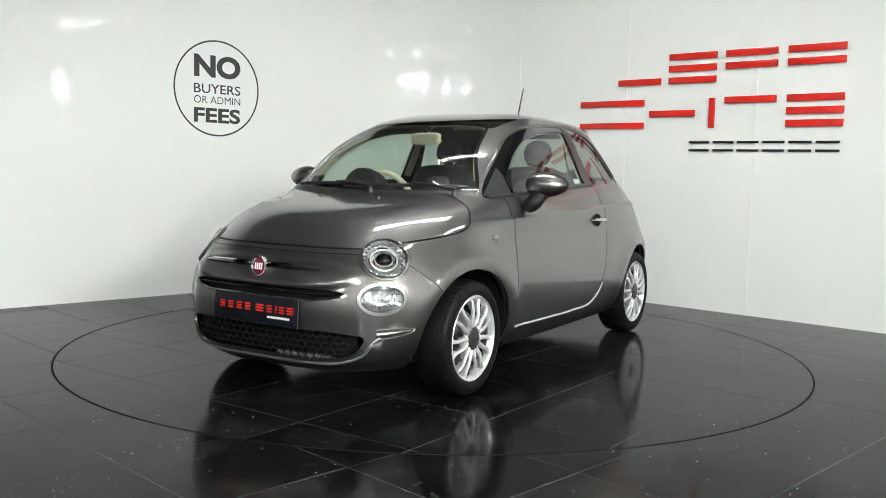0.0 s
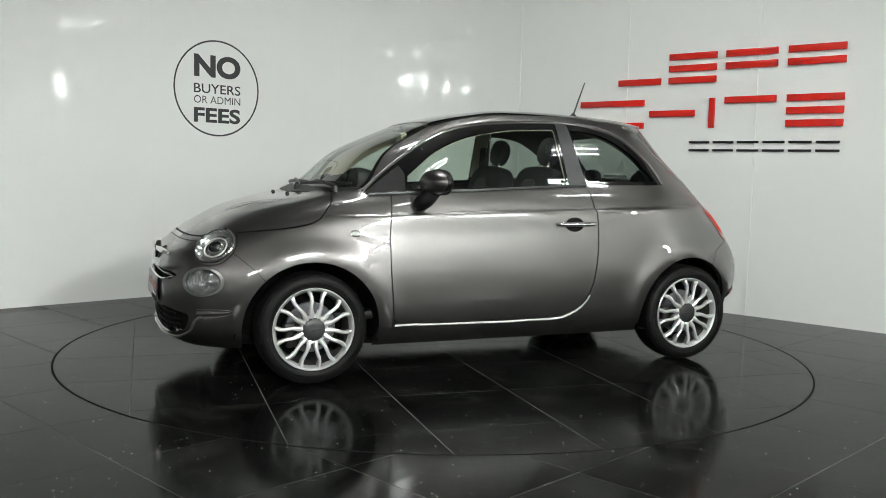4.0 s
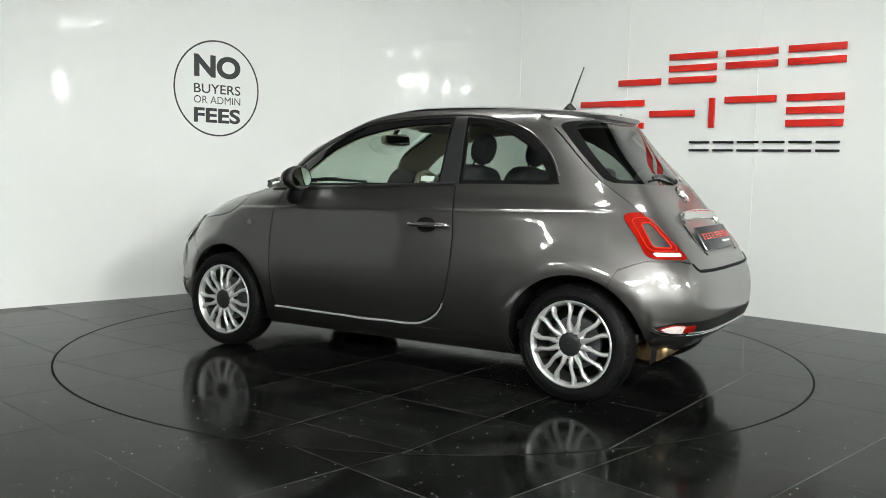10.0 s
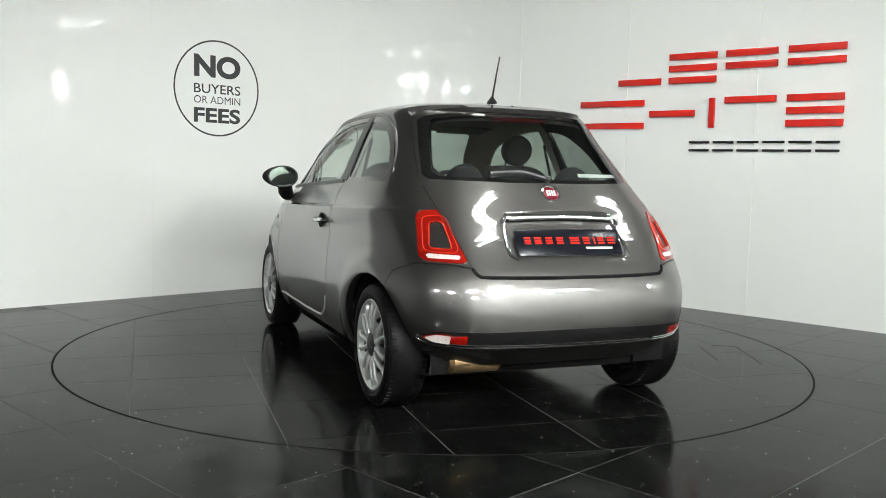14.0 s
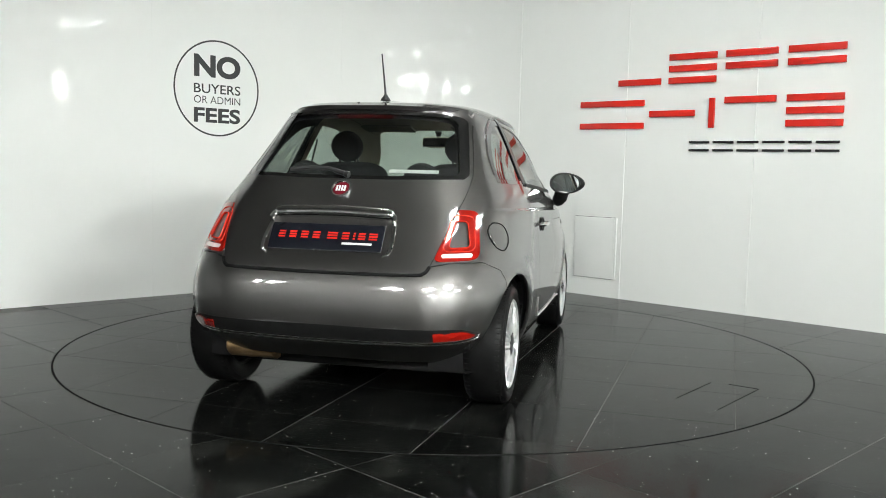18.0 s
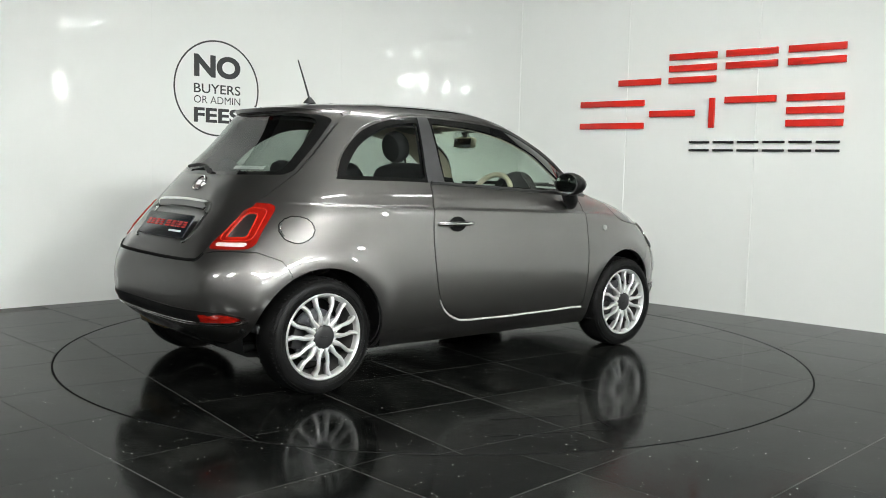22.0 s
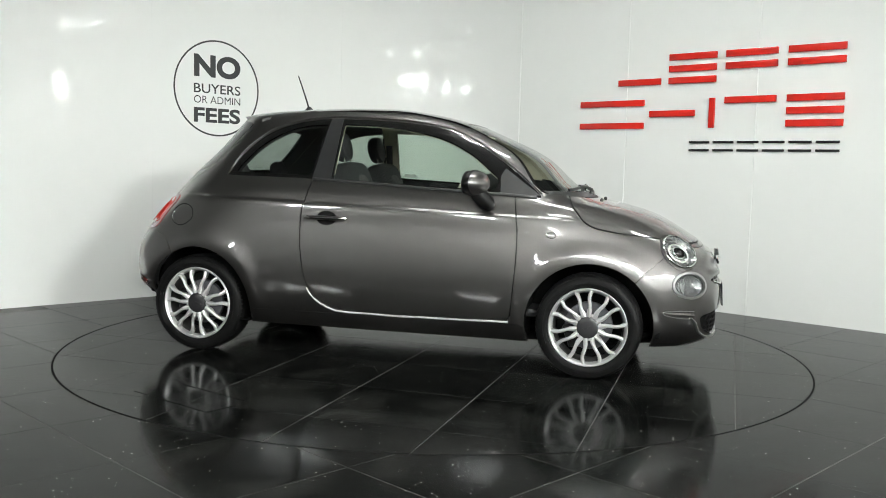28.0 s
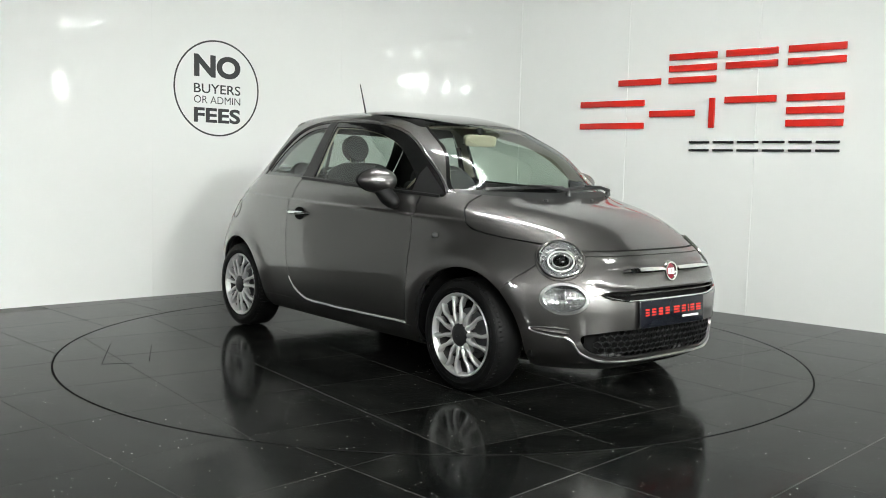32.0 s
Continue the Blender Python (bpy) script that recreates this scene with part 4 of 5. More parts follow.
# nose: chrome whiskers, slot, honeycomb grille and lower blades
for sd in (1, -1):
    path = [on_front(sd * y, z, 0.022)[0] for y, z in ((0.055, 0.640), (0.13, 0.641), (0.22, 0.641), (0.30, 0.640), (0.345, 0.638))]
    ribbon("chrome_whisker", path, [0.013, 0.015, 0.015, 0.013, 0.007], CHROME, bumper, 1.0, "chrome whisker bar beside the badge")
bm = bmesh.new()
ys = np.linspace(-0.46, 0.46, 41)
lo = [on_front(y, 0.508, -0.035)[0] for y in ys]
hi = [on_front(y, 0.568, -0.035)[0] for y in ys]
a = [bm.verts.new(q) for q in lo]
b = [bm.verts.new(q) for q in hi]
for k in range(len(ys) - 1):
    bm.faces.new([a[k], a[k + 1], b[k + 1], b[k]])
part("slot_back", bm, CAVITY, bumper)
ribbon("slot_chrome", [on_front(y, 0.509 + 0.030 * max(0, (abs(y) - 0.30) / 0.16) ** 1.5, 0.004)[0] for y in np.linspace(-0.445, 0.445, 41)], 0.0055, CHROME, bumper, label="thin chrome line under the upper slot")
ribbon("slot_bar", [on_front(y, 0.541, -0.008)[0] for y in np.linspace(-0.42, 0.42, 31)], 0.006, GLOSS_BLACK, bumper)
bm = bmesh.new()
ys = np.linspace(-0.515, 0.515, 61)
grid = [[bm.verts.new(on_front(y, z, -0.045)[0]) for y in ys] for z in (0.225, 0.30, 0.385)]
for r0, r1 in zip(grid, grid[1:]):
    for k in range(len(ys) - 1):
        bm.faces.new([r0[k], r0[k + 1], r1[k + 1], r1[k]])
part("grille_back", bm, CAVITY, bumper)
bm = bmesh.new()
for row in range(5):
    z = 0.242 + 0.029 * row
    for k in range(-13, 14):
        y = (k + 0.5 * (row % 2)) * 0.042
        if abs(y) > 0.40 + 0.05 * row - 0.012 * row * row + 0.03:
            continue
        p, n = on_front(y, z, -0.020, 1.3)
        m = stand(p, n)
        pts = [m @ Vector((0.0205 * math.cos(t), 0.0165 * math.sin(t), 0)) for t in np.arange(6) * math.pi / 3 + math.pi / 6]
        sweep(bm, pts, 0.003, 5, closed=True)
tagged(part("honeycomb", bm, GRILLE_BLACK, bumper, "black honeycomb grille mesh"), kind="stuff")
lip = [(0.585, 0.345), (0.560, 0.318), (0.52, 0.262), (0.43, 0.226), (0.30, 0.220), (0.15, 0.219)]
pts = [(-y, z) for y, z in lip] + [(0.0, 0.219)] + [(y, z) for y, z in lip[::-1]]
pts = curve_through(pts, 5)
ribbon("lip_chrome", [on_front(y, z, 0.004)[0] for y, z in pts], 0.008, BEZEL, bumper, 0.8, "bright line under the lower grille")
for sd in (1, -1):
    ring = [on_front(sd * y, z, 0.004, 1.0)[0] for y, z in curve_through([(0.575, 0.380), (0.62, 0.384), (0.662, 0.384), (0.676, 0.374), (0.655, 0.356), (0.61, 0.342), (0.575, 0.340)], 4)]
    bm = bmesh.new()
    sweep(bm, ring, 0.0026, 6)
    part("blade_edge", bm, BEZEL, bumper, "bright edge of the bumper blade")
    bm = bmesh.new()
    sweep(bm, [on_front(sd * y, z, 0.000, 1.0)[0] for y, z in curve_through([(0.575, 0.359), (0.62, 0.364), (0.668, 0.371)], 5)], [0.012] * 6 + [0.010, 0.009, 0.007, 0.006, 0.004], 8)
    part("bumper_blade", bm, PAINT, bumper)

# headlamps and fog lamps
for sd in (1, -1):
    lamp = shell.mesh("headlamp", "head_ring", PAINT, car, (sd,), inset=-0.003, words="round headlamp with a bright ring and clear lens")
    lens = shell.mesh("lens", "head_lens", LENS, lamp, (sd,), inset=-0.006, rim=0.003)
    # the lens's own plane and edge
    co = np.array([tuple(v.co) for v in lens.data.vertices])
    mid = (co.max(0) + co.min(0)) / 2
    axes = np.linalg.svd(co - co.mean(0), full_matrices=False)[2]
    n = axes[2] * (1 if axes[2][0] > 0 else -1)
    rel = co - mid
    angle = np.arctan2(rel @ axes[1], rel @ axes[0])
    far_r = np.hypot(rel @ axes[0], rel @ axes[1])
    edge = []
    for a in np.arange(40) / 40 * 2 * math.pi - math.pi:
        near = np.abs((angle - a + math.pi) % (2 * math.pi) - math.pi) < 0.13
        k = np.flatnonzero(near)[np.argmax(far_r[near])]
        edge.append((far_r[k], rel[k] @ n))
    edge = np.array(edge)
    edge = sum(np.roll(edge, s, 0) for s in (-3, -2, -1, 0, 1, 2, 3)) / 7
    rim_path = [Vector(mid + (axes[0] * math.cos(a) + axes[1] * math.sin(a)) * r + n * h) for a, (r, h) in zip(np.arange(40) / 40 * 2 * math.pi - math.pi, edge)]
    bm = bmesh.new()
    sweep(bm, rim_path, 0.0055, 8, closed=True)
    part("lamp_rim", bm, CHROME, lamp, "thin chrome rim")
    low = float(np.median(edge[:, 1]))
    wide = float(edge[:, 0].min()) / 0.106
    m = stand(Vector(mid + n * (low + 0.020)), tuple(n)) @ Matrix.Diagonal((wide, wide, 1, 1))
    bm = bmesh.new()
    spin(bm, [(0.106, -0.024), (0.104, -0.026), (0.098, -0.034), (0.084, -0.046), (0.078, -0.040), (0.060, -0.058), (0.0, -0.062)], m, 48)
    part("reflector", bm, HEAD_BOWL, lamp, "bright stepped reflector")
    mp = m @ Matrix.Translation((0, -0.004, 0)) @ Matrix.Diagonal((1.0, 0.82, 1, 1))
    bm = bmesh.new()
    spin(bm, [(0.0, -0.016), (0.014, -0.018), (0.026, -0.026), (0.033, -0.040), (0.034, -0.060)], mp, 32)
    part("projector", bm, GLOSS_BLACK, lamp, "dark oval projector bulb")
    bm = bmesh.new()
    spin(bm, [(0.035, -0.050), (0.036, -0.030), (0.041, -0.024), (0.047, -0.030), (0.052, -0.052)], mp, 32)
    part("projector_collar", bm, CHROME, lamp, "chrome collar round the projector")
    bm = bmesh.new()
    for q, ww in ((-0.064, 0.030), (0.064, 0.030)):
        box(bm, 0.010, ww, 0.012, m @ Matrix.Translation((q * 0.98, 0.0, -0.044)), 0.003)
    box(bm, 0.050, 0.008, 0.012, m @ Matrix.Translation((0.0, 0.066, -0.042)), 0.003)
    part("lamp_fins", bm, GLOSS_BLACK, lamp, "small dark fins in the reflector")
    bm = bmesh.new()
    arc = [m @ Vector((0.066 * math.cos(t), 0.062 * math.sin(t) - 0.003, -0.034 - 0.004 * math.sin(t))) for t in np.linspace(0, 2 * math.pi, 40)[:-1]]
    sweep(bm, arc, 0.0042, 8, closed=True)
    part("light_ring", bm, SATIN, lamp, "white running-light ring")
    bm = bmesh.new()
    for t in np.linspace(0, 2 * math.pi, 25)[:-1]:
        box(bm, 0.010, 0.0025, 0.006, m @ pose(0.089 * math.cos(t), 0.089 * math.sin(t), -0.037, 0, 0, math.degrees(t)))
    part("flutes", bm, TRIM, lamp)
    fog = shell.mesh("fog_lamp", "fog_ring", BEZEL, car, (sd,), inset=-0.003, words="oval lower lamp with a bright surround and clear lens")
    shell.mesh("lens", "fog_lens", LENS, fog, (sd,), inset=-0.004, rim=0.003)
    p, n = nearest(((FLAT_P - FOG_C) ** 2).sum(1))
    m = stand(Vector((p[0] - n[0] * 0.005, sd * (p[1] - n[1] * 0.005), p[2] - n[2] * 0.005)), (n[0], sd * n[1], n[2])) @ Matrix.Diagonal((1.35, 0.86, 1, 1))
    bm = bmesh.new()
    spin(bm, [(0.115, -0.040), (0.088, -0.026), (0.070, -0.032), (0.050, -0.040), (0.026, -0.046), (0.0, -0.047)], m, 40)
    part("reflector", bm, REFLECTOR, fog)
    bm = bmesh.new()
    for k in range(-3, 4):
        box(bm, 0.003, 0.10 - abs(k) * 0.016, 0.005, m @ Matrix.Translation((k * 0.017, 0, -0.034)), 0.001)
    part("flutes", bm, REFLECTOR, fog)
    bm = bmesh.new()
    spin(bm, [(0.0, -0.016), (0.016, -0.020), (0.020, -0.040)], m @ Matrix.Translation((0.022, 0.0, 0)), 24)
    part("bulb", bm, REFLECTOR, fog)

# tail lamps, reversing lens, reflectors
for sd in (1, -1):
    tail = shell.mesh("tail_lamp", "tail_lamp", RED_LENS, car, (sd,), inset=-0.004, rim=0.018, words="red tail lamp round an island of body paint")
    shell.mesh("reversing_lens", "reversing_lens", PALE_LENS, tail, (sd,), inset=-0.0035)
    for o, rr in ((HOLE, 0.0035), (np.array(round_corners([(0.532, 0.905), (0.616, 0.902), (0.648, 0.752), (0.520, 0.750)], 0.03)), 0.0025)):
        bm = bmesh.new()
        sweep(bm, [on_rear(sd * y, z, 0.005, -1.0)[0] for y, z in o], rr, 6, closed=True)
        part("lens_ridge", bm, RED_BRIGHT, tail)
    refl = round_corners([(0.512, 0.408), (0.625, 0.414), (0.672, 0.394), (0.630, 0.372), (0.512, 0.366)], [0.006, 0.015, 0.01, 0.015, 0.006])
    bm = bmesh.new()
    q = [on_rear(sd * y, z, 0.006, -1.2)[0] for y, z in refl]
    q2 = [on_rear(sd * y, z, -0.012, -1.2)[0] for y, z in refl]
    v1, v2 = [bm.verts.new(k) for k in q], [bm.verts.new(k) for k in q2]
    mid = bm.verts.new(on_rear(sd * 0.59, 0.391, 0.008, -1.2)[0])
    for i in range(len(v1)):
        j = (i + 1) % len(v1)
        bm.faces.new([v1[i], v1[j], mid])
        bm.faces.new([v1[i], v2[i], v2[j], v1[j]])
    rl = part("rear_reflector", bm, RED_LENS, rear_bumper, "red reflector low on the bumper")
    if sd > 0:
        bm = bmesh.new()
        refl = round_corners([(0.575, 0.408), (0.625, 0.411), (0.662, 0.394), (0.630, 0.376), (0.575, 0.372)], [0.006, 0.015, 0.01, 0.015, 0.006])
        v1 = [bm.verts.new(on_rear(sd * y, z, 0.0095, -1.2)[0]) for y, z in refl]
        bm.faces.new(v1)
        part("pale_lens", bm, PALE_LENS, rl, "pale reversing lens")
shell.mesh("bumper_insert", "rear_insert", GRILLE_BLACK, rear_bumper, inset=-0.002, words="black insert across the rear bumper")
for z0, nm in ((0.350, "chrome_strip"), (0.362, "chrome_strip")):
    pts = curve_through([(-0.685, z0 + 0.036), (-0.64, z0 + 0.014), (-0.5, z0 + 0.006), (0.0, z0), (0.5, z0 + 0.006), (0.64, z0 + 0.014), (0.685, z0 + 0.036)], 8)
    ribbon(nm, [on_rear(y, z, 0.004, -1.15)[0] for y, z in pts], 0.0045, CHROME, rear_bumper, 0.8, "thin chrome strip along the rear bumper")

# tailgate: handle bar, plate, wiper, washer, high brake lamp, spoiler
def rear_path(pts, out):
    return [on_rear(y, z, out, -0.9)[0] for y, z in curve_through(pts, 6)]


bm = bmesh.new()
bar = rear_path([(-0.295, 0.862), (-0.27, 0.892), (-0.15, 0.900), (0.0, 0.903), (0.15, 0.900), (0.27, 0.892), (0.295, 0.862)], 0.006)
sweep(bm, bar, [0.014] * 6 + [0.024] * (len(bar) - 12) + [0.014] * 6, 14, flat=1.3)
part("handle_bar", bm, CHROME, tailgate, "chrome tailgate handle bar above the plate")
for sd in (1, -1):
    ribbon("plate_flank", rear_path([(sd * 0.290, 0.868), (sd * 0.300, 0.80), (sd * 0.296, 0.742), (sd * 0.27, 0.726)], 0.000), 0.010, CHROME, tailgate, 0.7, "chrome flank of the plate recess")
p0, n0 = on_rear(0, 0.788, 0.014)
number_plate(stand(p0, (n0.x, 0, n0.z * 0.75)), 0.530, 0.130, tailgate)
bm = bmesh.new()
sweep(bm, rear_path([(0.02, 1.078), (0.08, 1.092), (0.15, 1.096), (0.22, 1.092), (0.28, 1.086)], 0.014), 0.007, 8, flat=1.4)
wiper = part("rear_wiper", bm, TRIM, tailgate, "black rear wiper resting on the glass")
bm = bmesh.new()
sweep(bm, rear_path([(-0.02, 1.066), (0.02, 1.076), (0.10, 1.096)], 0.014), [0.016] * 4 + [0.012] * 5 + [0.009] * 4, 10, flat=1.0)
part("wiper_arm", bm, TRIM, wiper)
bm = bmesh.new()
sweep(bm, rear_path([(-0.14, 1.372), (0.0, 1.374), (0.14, 1.372)], -0.016), 0.010, 8)
part("high_brake_lamp", bm, RED_DARK, tailgate, "dark red brake lamp behind the glass")
bm = bmesh.new()
yy = np.linspace(-0.49, 0.49, 41)
top_v, lip_v, under = [], [], []
for y in yy:
    k = 1 - abs(y / 0.52) ** 6
    p, n = on_rear(y, 1.412, 0.0, -0.85)
    top_v.append(bm.verts.new((p.x + 0.04, y, 1.434 - 0.030 * abs(y / 0.49) ** 4)))
    lip_v.append(bm.verts.new((p.x - 0.045 * k, y, 1.418 - 0.030 * abs(y / 0.49) ** 4)))
    under.append(bm.verts.new((p.x - 0.030 * k, y, 1.398 - 0.028 * abs(y / 0.49) ** 4)))
root = [bm.verts.new((v.co.x + 0.05, v.co.y, v.co.z - 0.004)) for v in under]
for s0, s1 in ((top_v, lip_v), (lip_v, under), (under, root), (root, top_v)):
    for k in range(len(yy) - 1):
        bm.faces.new([s0[k], s0[k + 1], s1[k + 1], s1[k]])
bm.faces.new([s[0] for s in (top_v, lip_v, under, root)])
bm.faces.new([s[-1] for s in (top_v, lip_v, under, root)])
part("roof_spoiler", bm, PAINT, tailgate, "grey painted lip spoiler above the rear window")
bm = bmesh.new()
disc(bm, 0.006, 0.006, 0.006, pose(-1.085, 0.04, 1.428))
part("washer_jet", bm, TRIM, tailgate)

ribbon("tailgate_gap", [on_rear(y, z, -0.004, -1.0)[0] for y, z in curve_through([(-0.482, 0.69), (-0.462, 0.664), (-0.40, 0.656), (0.0, 0.652), (0.40, 0.656), (0.462, 0.664), (0.482, 0.69)], 8)], 0.010, CAVITY, tailgate, 0.9, "dark gap under the tailgate")

# roof aerial
bm = bmesh.new()
base = Vector((-0.765, 0, 1.466))
spin(bm, [(0.026, 0), (0.024, 0.008), (0.014, 0.022), (0.007, 0.034), (0.0, 0.036)], Matrix.Translation(base) @ Matrix.Diagonal((1.5, 1, 1, 1)), 24)
aerial = part("aerial_base", bm, TRIM, car, "black rubber aerial foot")
bm = bmesh.new()
sweep(bm, [base + Vector((0, 0, 0.02)), base + Vector((-0.035, 0, 0.12)), base + Vector((-0.078, 0, 0.235))], [0.006, 0.005, 0.0035], 8)
part("aerial_rod", bm, TRIM, aerial)

# roof drip rails, belt mouldings
for sd in (1, -1):
    ribbon("drip_rail", [on_side(x, z, 0.002, sd)[0] for x, z in curve_through([(x, z + 0.010) for x, z in DRIP], 6)], 0.0055, PAINT, car, 1.2, "slim rail above the side windows")
    ribbon("belt_moulding", [on_side(x, z, 0.003, sd)[0] for x, z in curve_through([(0.84, 0.968), (0.60, 0.984), (0.30, 0.999), (-0.20, 1.026), (-0.445, 1.038)], 6)], 0.008, TRIM, car, 1.3, "black moulding under the side window")
    ribbon("sill_moulding", [on_side(x, z, 0.003, sd)[0] for x, z in curve_through([(0.72, 0.292), (0.30, 0.288), (-0.20, 0.291), (-0.315, 0.309), (-0.40, 0.358), (-0.445, 0.42)], 6)], [0.006] * 20 + [0.0055] * 5 + [0.0035] * 6, SATIN, car, 1.0, "bright line along the foot of the door")

# door handles, side repeaters, filler flap
for sd, dr in zip((1, -1), [o for o in car.children if o.name.startswith("door") and "pillar" not in o.name and "window" not in o.name]):
    p, n = on_side(-0.335, 0.822, -0.001, sd)
    m = stand(p, n)
    # no real hollow: the recess's shade is the dish's black colour
    bm = bmesh.new()
    spin(bm, [(1.0, 0.003), (0.95, 0.0005), (0.6, -0.002), (0.0, -0.003)], m @ Matrix.Translation((0, 0, 0.0055)) @ Matrix.Diagonal((0.060, 0.040, 1, 1)), 36)
    cup = part("handle_cup", bm, CAVITY, dr, "black dish painted as the shaded recess behind the door handle")
    bm = bmesh.new()
    sweep(bm, [on_side(x, 0.823, o, sd)[0] for x, o in ((-0.215, 0.006), (-0.235, 0.018), (-0.28, 0.028), (-0.34, 0.031), (-0.40, 0.028), (-0.45, 0.018), (-0.468, 0.006))], [0.008, 0.012, 0.013, 0.0135, 0.013, 0.012, 0.008], 10)
    part("door_handle", bm, CHROME, dr, "chrome pull handle")
    p, n = on_side(0.935, 0.772, 0.0, sd)
    m = stand(p, n)
    bm = bmesh.new()
    disc(bm, 0.024, 0.015, 0.004, m, dome=0.003)
    rep = part("side_repeater", bm, BEZEL, car, "small oval clear side repeater")
    bm = bmesh.new()
    sweep(bm, [m @ Vector((0.025 * math.cos(t), 0.016 * math.sin(t), 0.002)) for t in np.linspace(0, 2 * math.pi, 25)[:-1]], 0.0018, 6, closed=True)
    part("repeater_rim", bm, CHROME, rep)
p, n = on_side(-1.275, 0.808, 0.0, -1)
m = stand(p, n)
bm = bmesh.new()
ringp = []
for t in np.linspace(0, 2 * math.pi, 49)[:-1]:
    q = m @ Vector((0.086 * math.cos(t), 0.066 * math.sin(t), 0))
    ringp.append(on_side(q.x, q.z, 0.0006, -1)[0])
sweep(bm, ringp, 0.0028, 6, closed=True)
flap = part("filler_flap", bm, GAP, car, "round fuel filler flap seam")
bm = bmesh.new()
sweep(bm, [on_side(p.x + 0.075 * math.cos(t), p.z + 0.058 * math.sin(t), 0.001, -1)[0] for t in np.linspace(2.6, 3.7, 9)], 0.004, 6)
part("flap_catch", bm, CHROME, flap)

# door mirrors
for sd in (1, -1):
    mir = new("door_mirror")
    mir.parent = car
    bm = bmesh.new()
    cuff = bmesh.new()
    for mesh, grow in ((bm, 1.0), (cuff, 1.015)):
        g = bmesh.ops.create_uvsphere(mesh, u_segments=36, v_segments=20, radius=1, matrix=pose(0, 0, 0, 0, 90, 0))
        for v in g["verts"]:
            x, y, z = v.co * grow
            v.tag = x > 0.16
            back = 0.058 if x < 0 else 0.082
            v.co = Vector((max(x, -0.55) * back, y * (0.122 if sd * y > 0 else 0.108), z * 0.068 * (1 - 0.12 * y * sd)))
            v.co += Vector((0.520, sd * 0.836, 1.044))
            v.co.x += -0.16 * (abs(v.co.y) - 0.836)
    bmesh.ops.delete(cuff, geom=[v for v in cuff.verts if v.tag], context="VERTS")
    part("mirror_shell", bm, PAINT, mir, "grey painted mirror housing")
    part("mirror_cuff", cuff, GRILLE_BLACK, mir, "black rear edge of the mirror housing")
    bm = bmesh.new()
    m = stand(Vector((0.4830, sd * 0.836, 1.044)), (-1, -sd * 0.10, 0.05))
    spin(bm, [(1.0, 0.0), (0.97, 0.003), (0.9, 0.0015)], m @ Matrix.Diagonal((0.098, 0.066, 1, 1)), 40)
    part("mirror_rim", bm, TRIM, mir)
    bm = bmesh.new()
    spin(bm, [(0.91, 0.002), (0.0, 0.002)], m @ Matrix.Diagonal((0.098, 0.066, 1, 1)), 40)
    part("mirror_glass", bm, surface("mirror_silver", (0.85, 0.87, 0.86), 0.01, 1.0), mir, "mirror glass")
    bm = bmesh.new()
    sweep(bm, [(0.530, sd * 0.822, 1.010), (0.548, sd * 0.806, 0.980), (0.572, sd * 0.798, 0.952), (0.592, sd * 0.780, 0.930), (0.606, sd * 0.768, 0.914), (0.613, sd * 0.762, 0.906)], [0.046, 0.046, 0.046, 0.042, 0.030, 0.010], 16, flat=1.0)
    part("mirror_arm", bm, GRILLE_BLACK, mir, "black mirror arm")
    # triangular black cap where the window meets the mirror
    bm = bmesh.new()
    o = [(0.86, 0.978), (0.64, 0.988), (0.632, 1.085), (0.655, 1.128)]
    vs = [bm.verts.new(on_side(x, z, 0.001, sd)[0]) for x, z in round_corners(o, 0.01)]
    bm.faces.new(vs)
    part("window_corner", bm, TRIM, mir)

# windscreen wipers and washer jets
def screen_point(y, z, out):
    return on_front(y, z, out, 0.3)[0]


for y0, y1 in ((-0.47, 0.10), (0.02, 0.56)):
    bm = bmesh.new()
    path = [screen_point(y, z, 0.016) for y, z in curve_through([(y0, 1.000), ((y0 + y1) / 2, 1.012), (y1, 1.012)], 8)]
    sweep(bm, path, 0.006, 8, flat=1.6)
    wp = part("front_wiper", bm, TRIM, car, "black windscreen wiper parked at the foot of the glass")
    bm = bmesh.new()
    yc = y1 - 0.02
    sweep(bm, [screen_point(yc, 0.985, 0.028), screen_point(yc - 0.12, 1.002, 0.034), screen_point((y0 + y1) / 2, 1.014, 0.028)], [0.012, 0.009, 0.006], 8)
    part("wiper_arm", bm, TRIM, wp)
    bm = bmesh.new()
    spin(bm, [(0.0, 0.030), (0.012, 0.028), (0.016, 0.015), (0.018, 0.0)], Matrix.Translation(screen_point(yc, 0.980, 0.0)), 20)
    part("wiper_pivot", bm, TRIM, wp)
for y in (-0.19, 0.19):
    bm = bmesh.new()
    p, n = on_front(y, 0.955, 0.0, 0.9)
    spin(bm, [(0.0, 0.014), (0.008, 0.012), (0.011, 0.004), (0.012, 0.0)], stand(p, n), 16)
    part("washer_jet", bm, TRIM, car)
bm = bmesh.new()
yy = np.linspace(-0.60, 0.60, 41)
a = [bm.verts.new(screen_point(y, 0.966 + 0.022 * (y / 0.6) ** 2, 0.002)) for y in yy]
b = [bm.verts.new(screen_point(y, 0.996 + 0.012 * (y / 0.6) ** 2, 0.003)) for y in yy]
for k in range(len(yy) - 1):
    bm.faces.new([a[k], a[k + 1], b[k + 1], b[k]])
part("scuttle", bm, TRIM, car, "black scuttle panel at the foot of the windscreen")

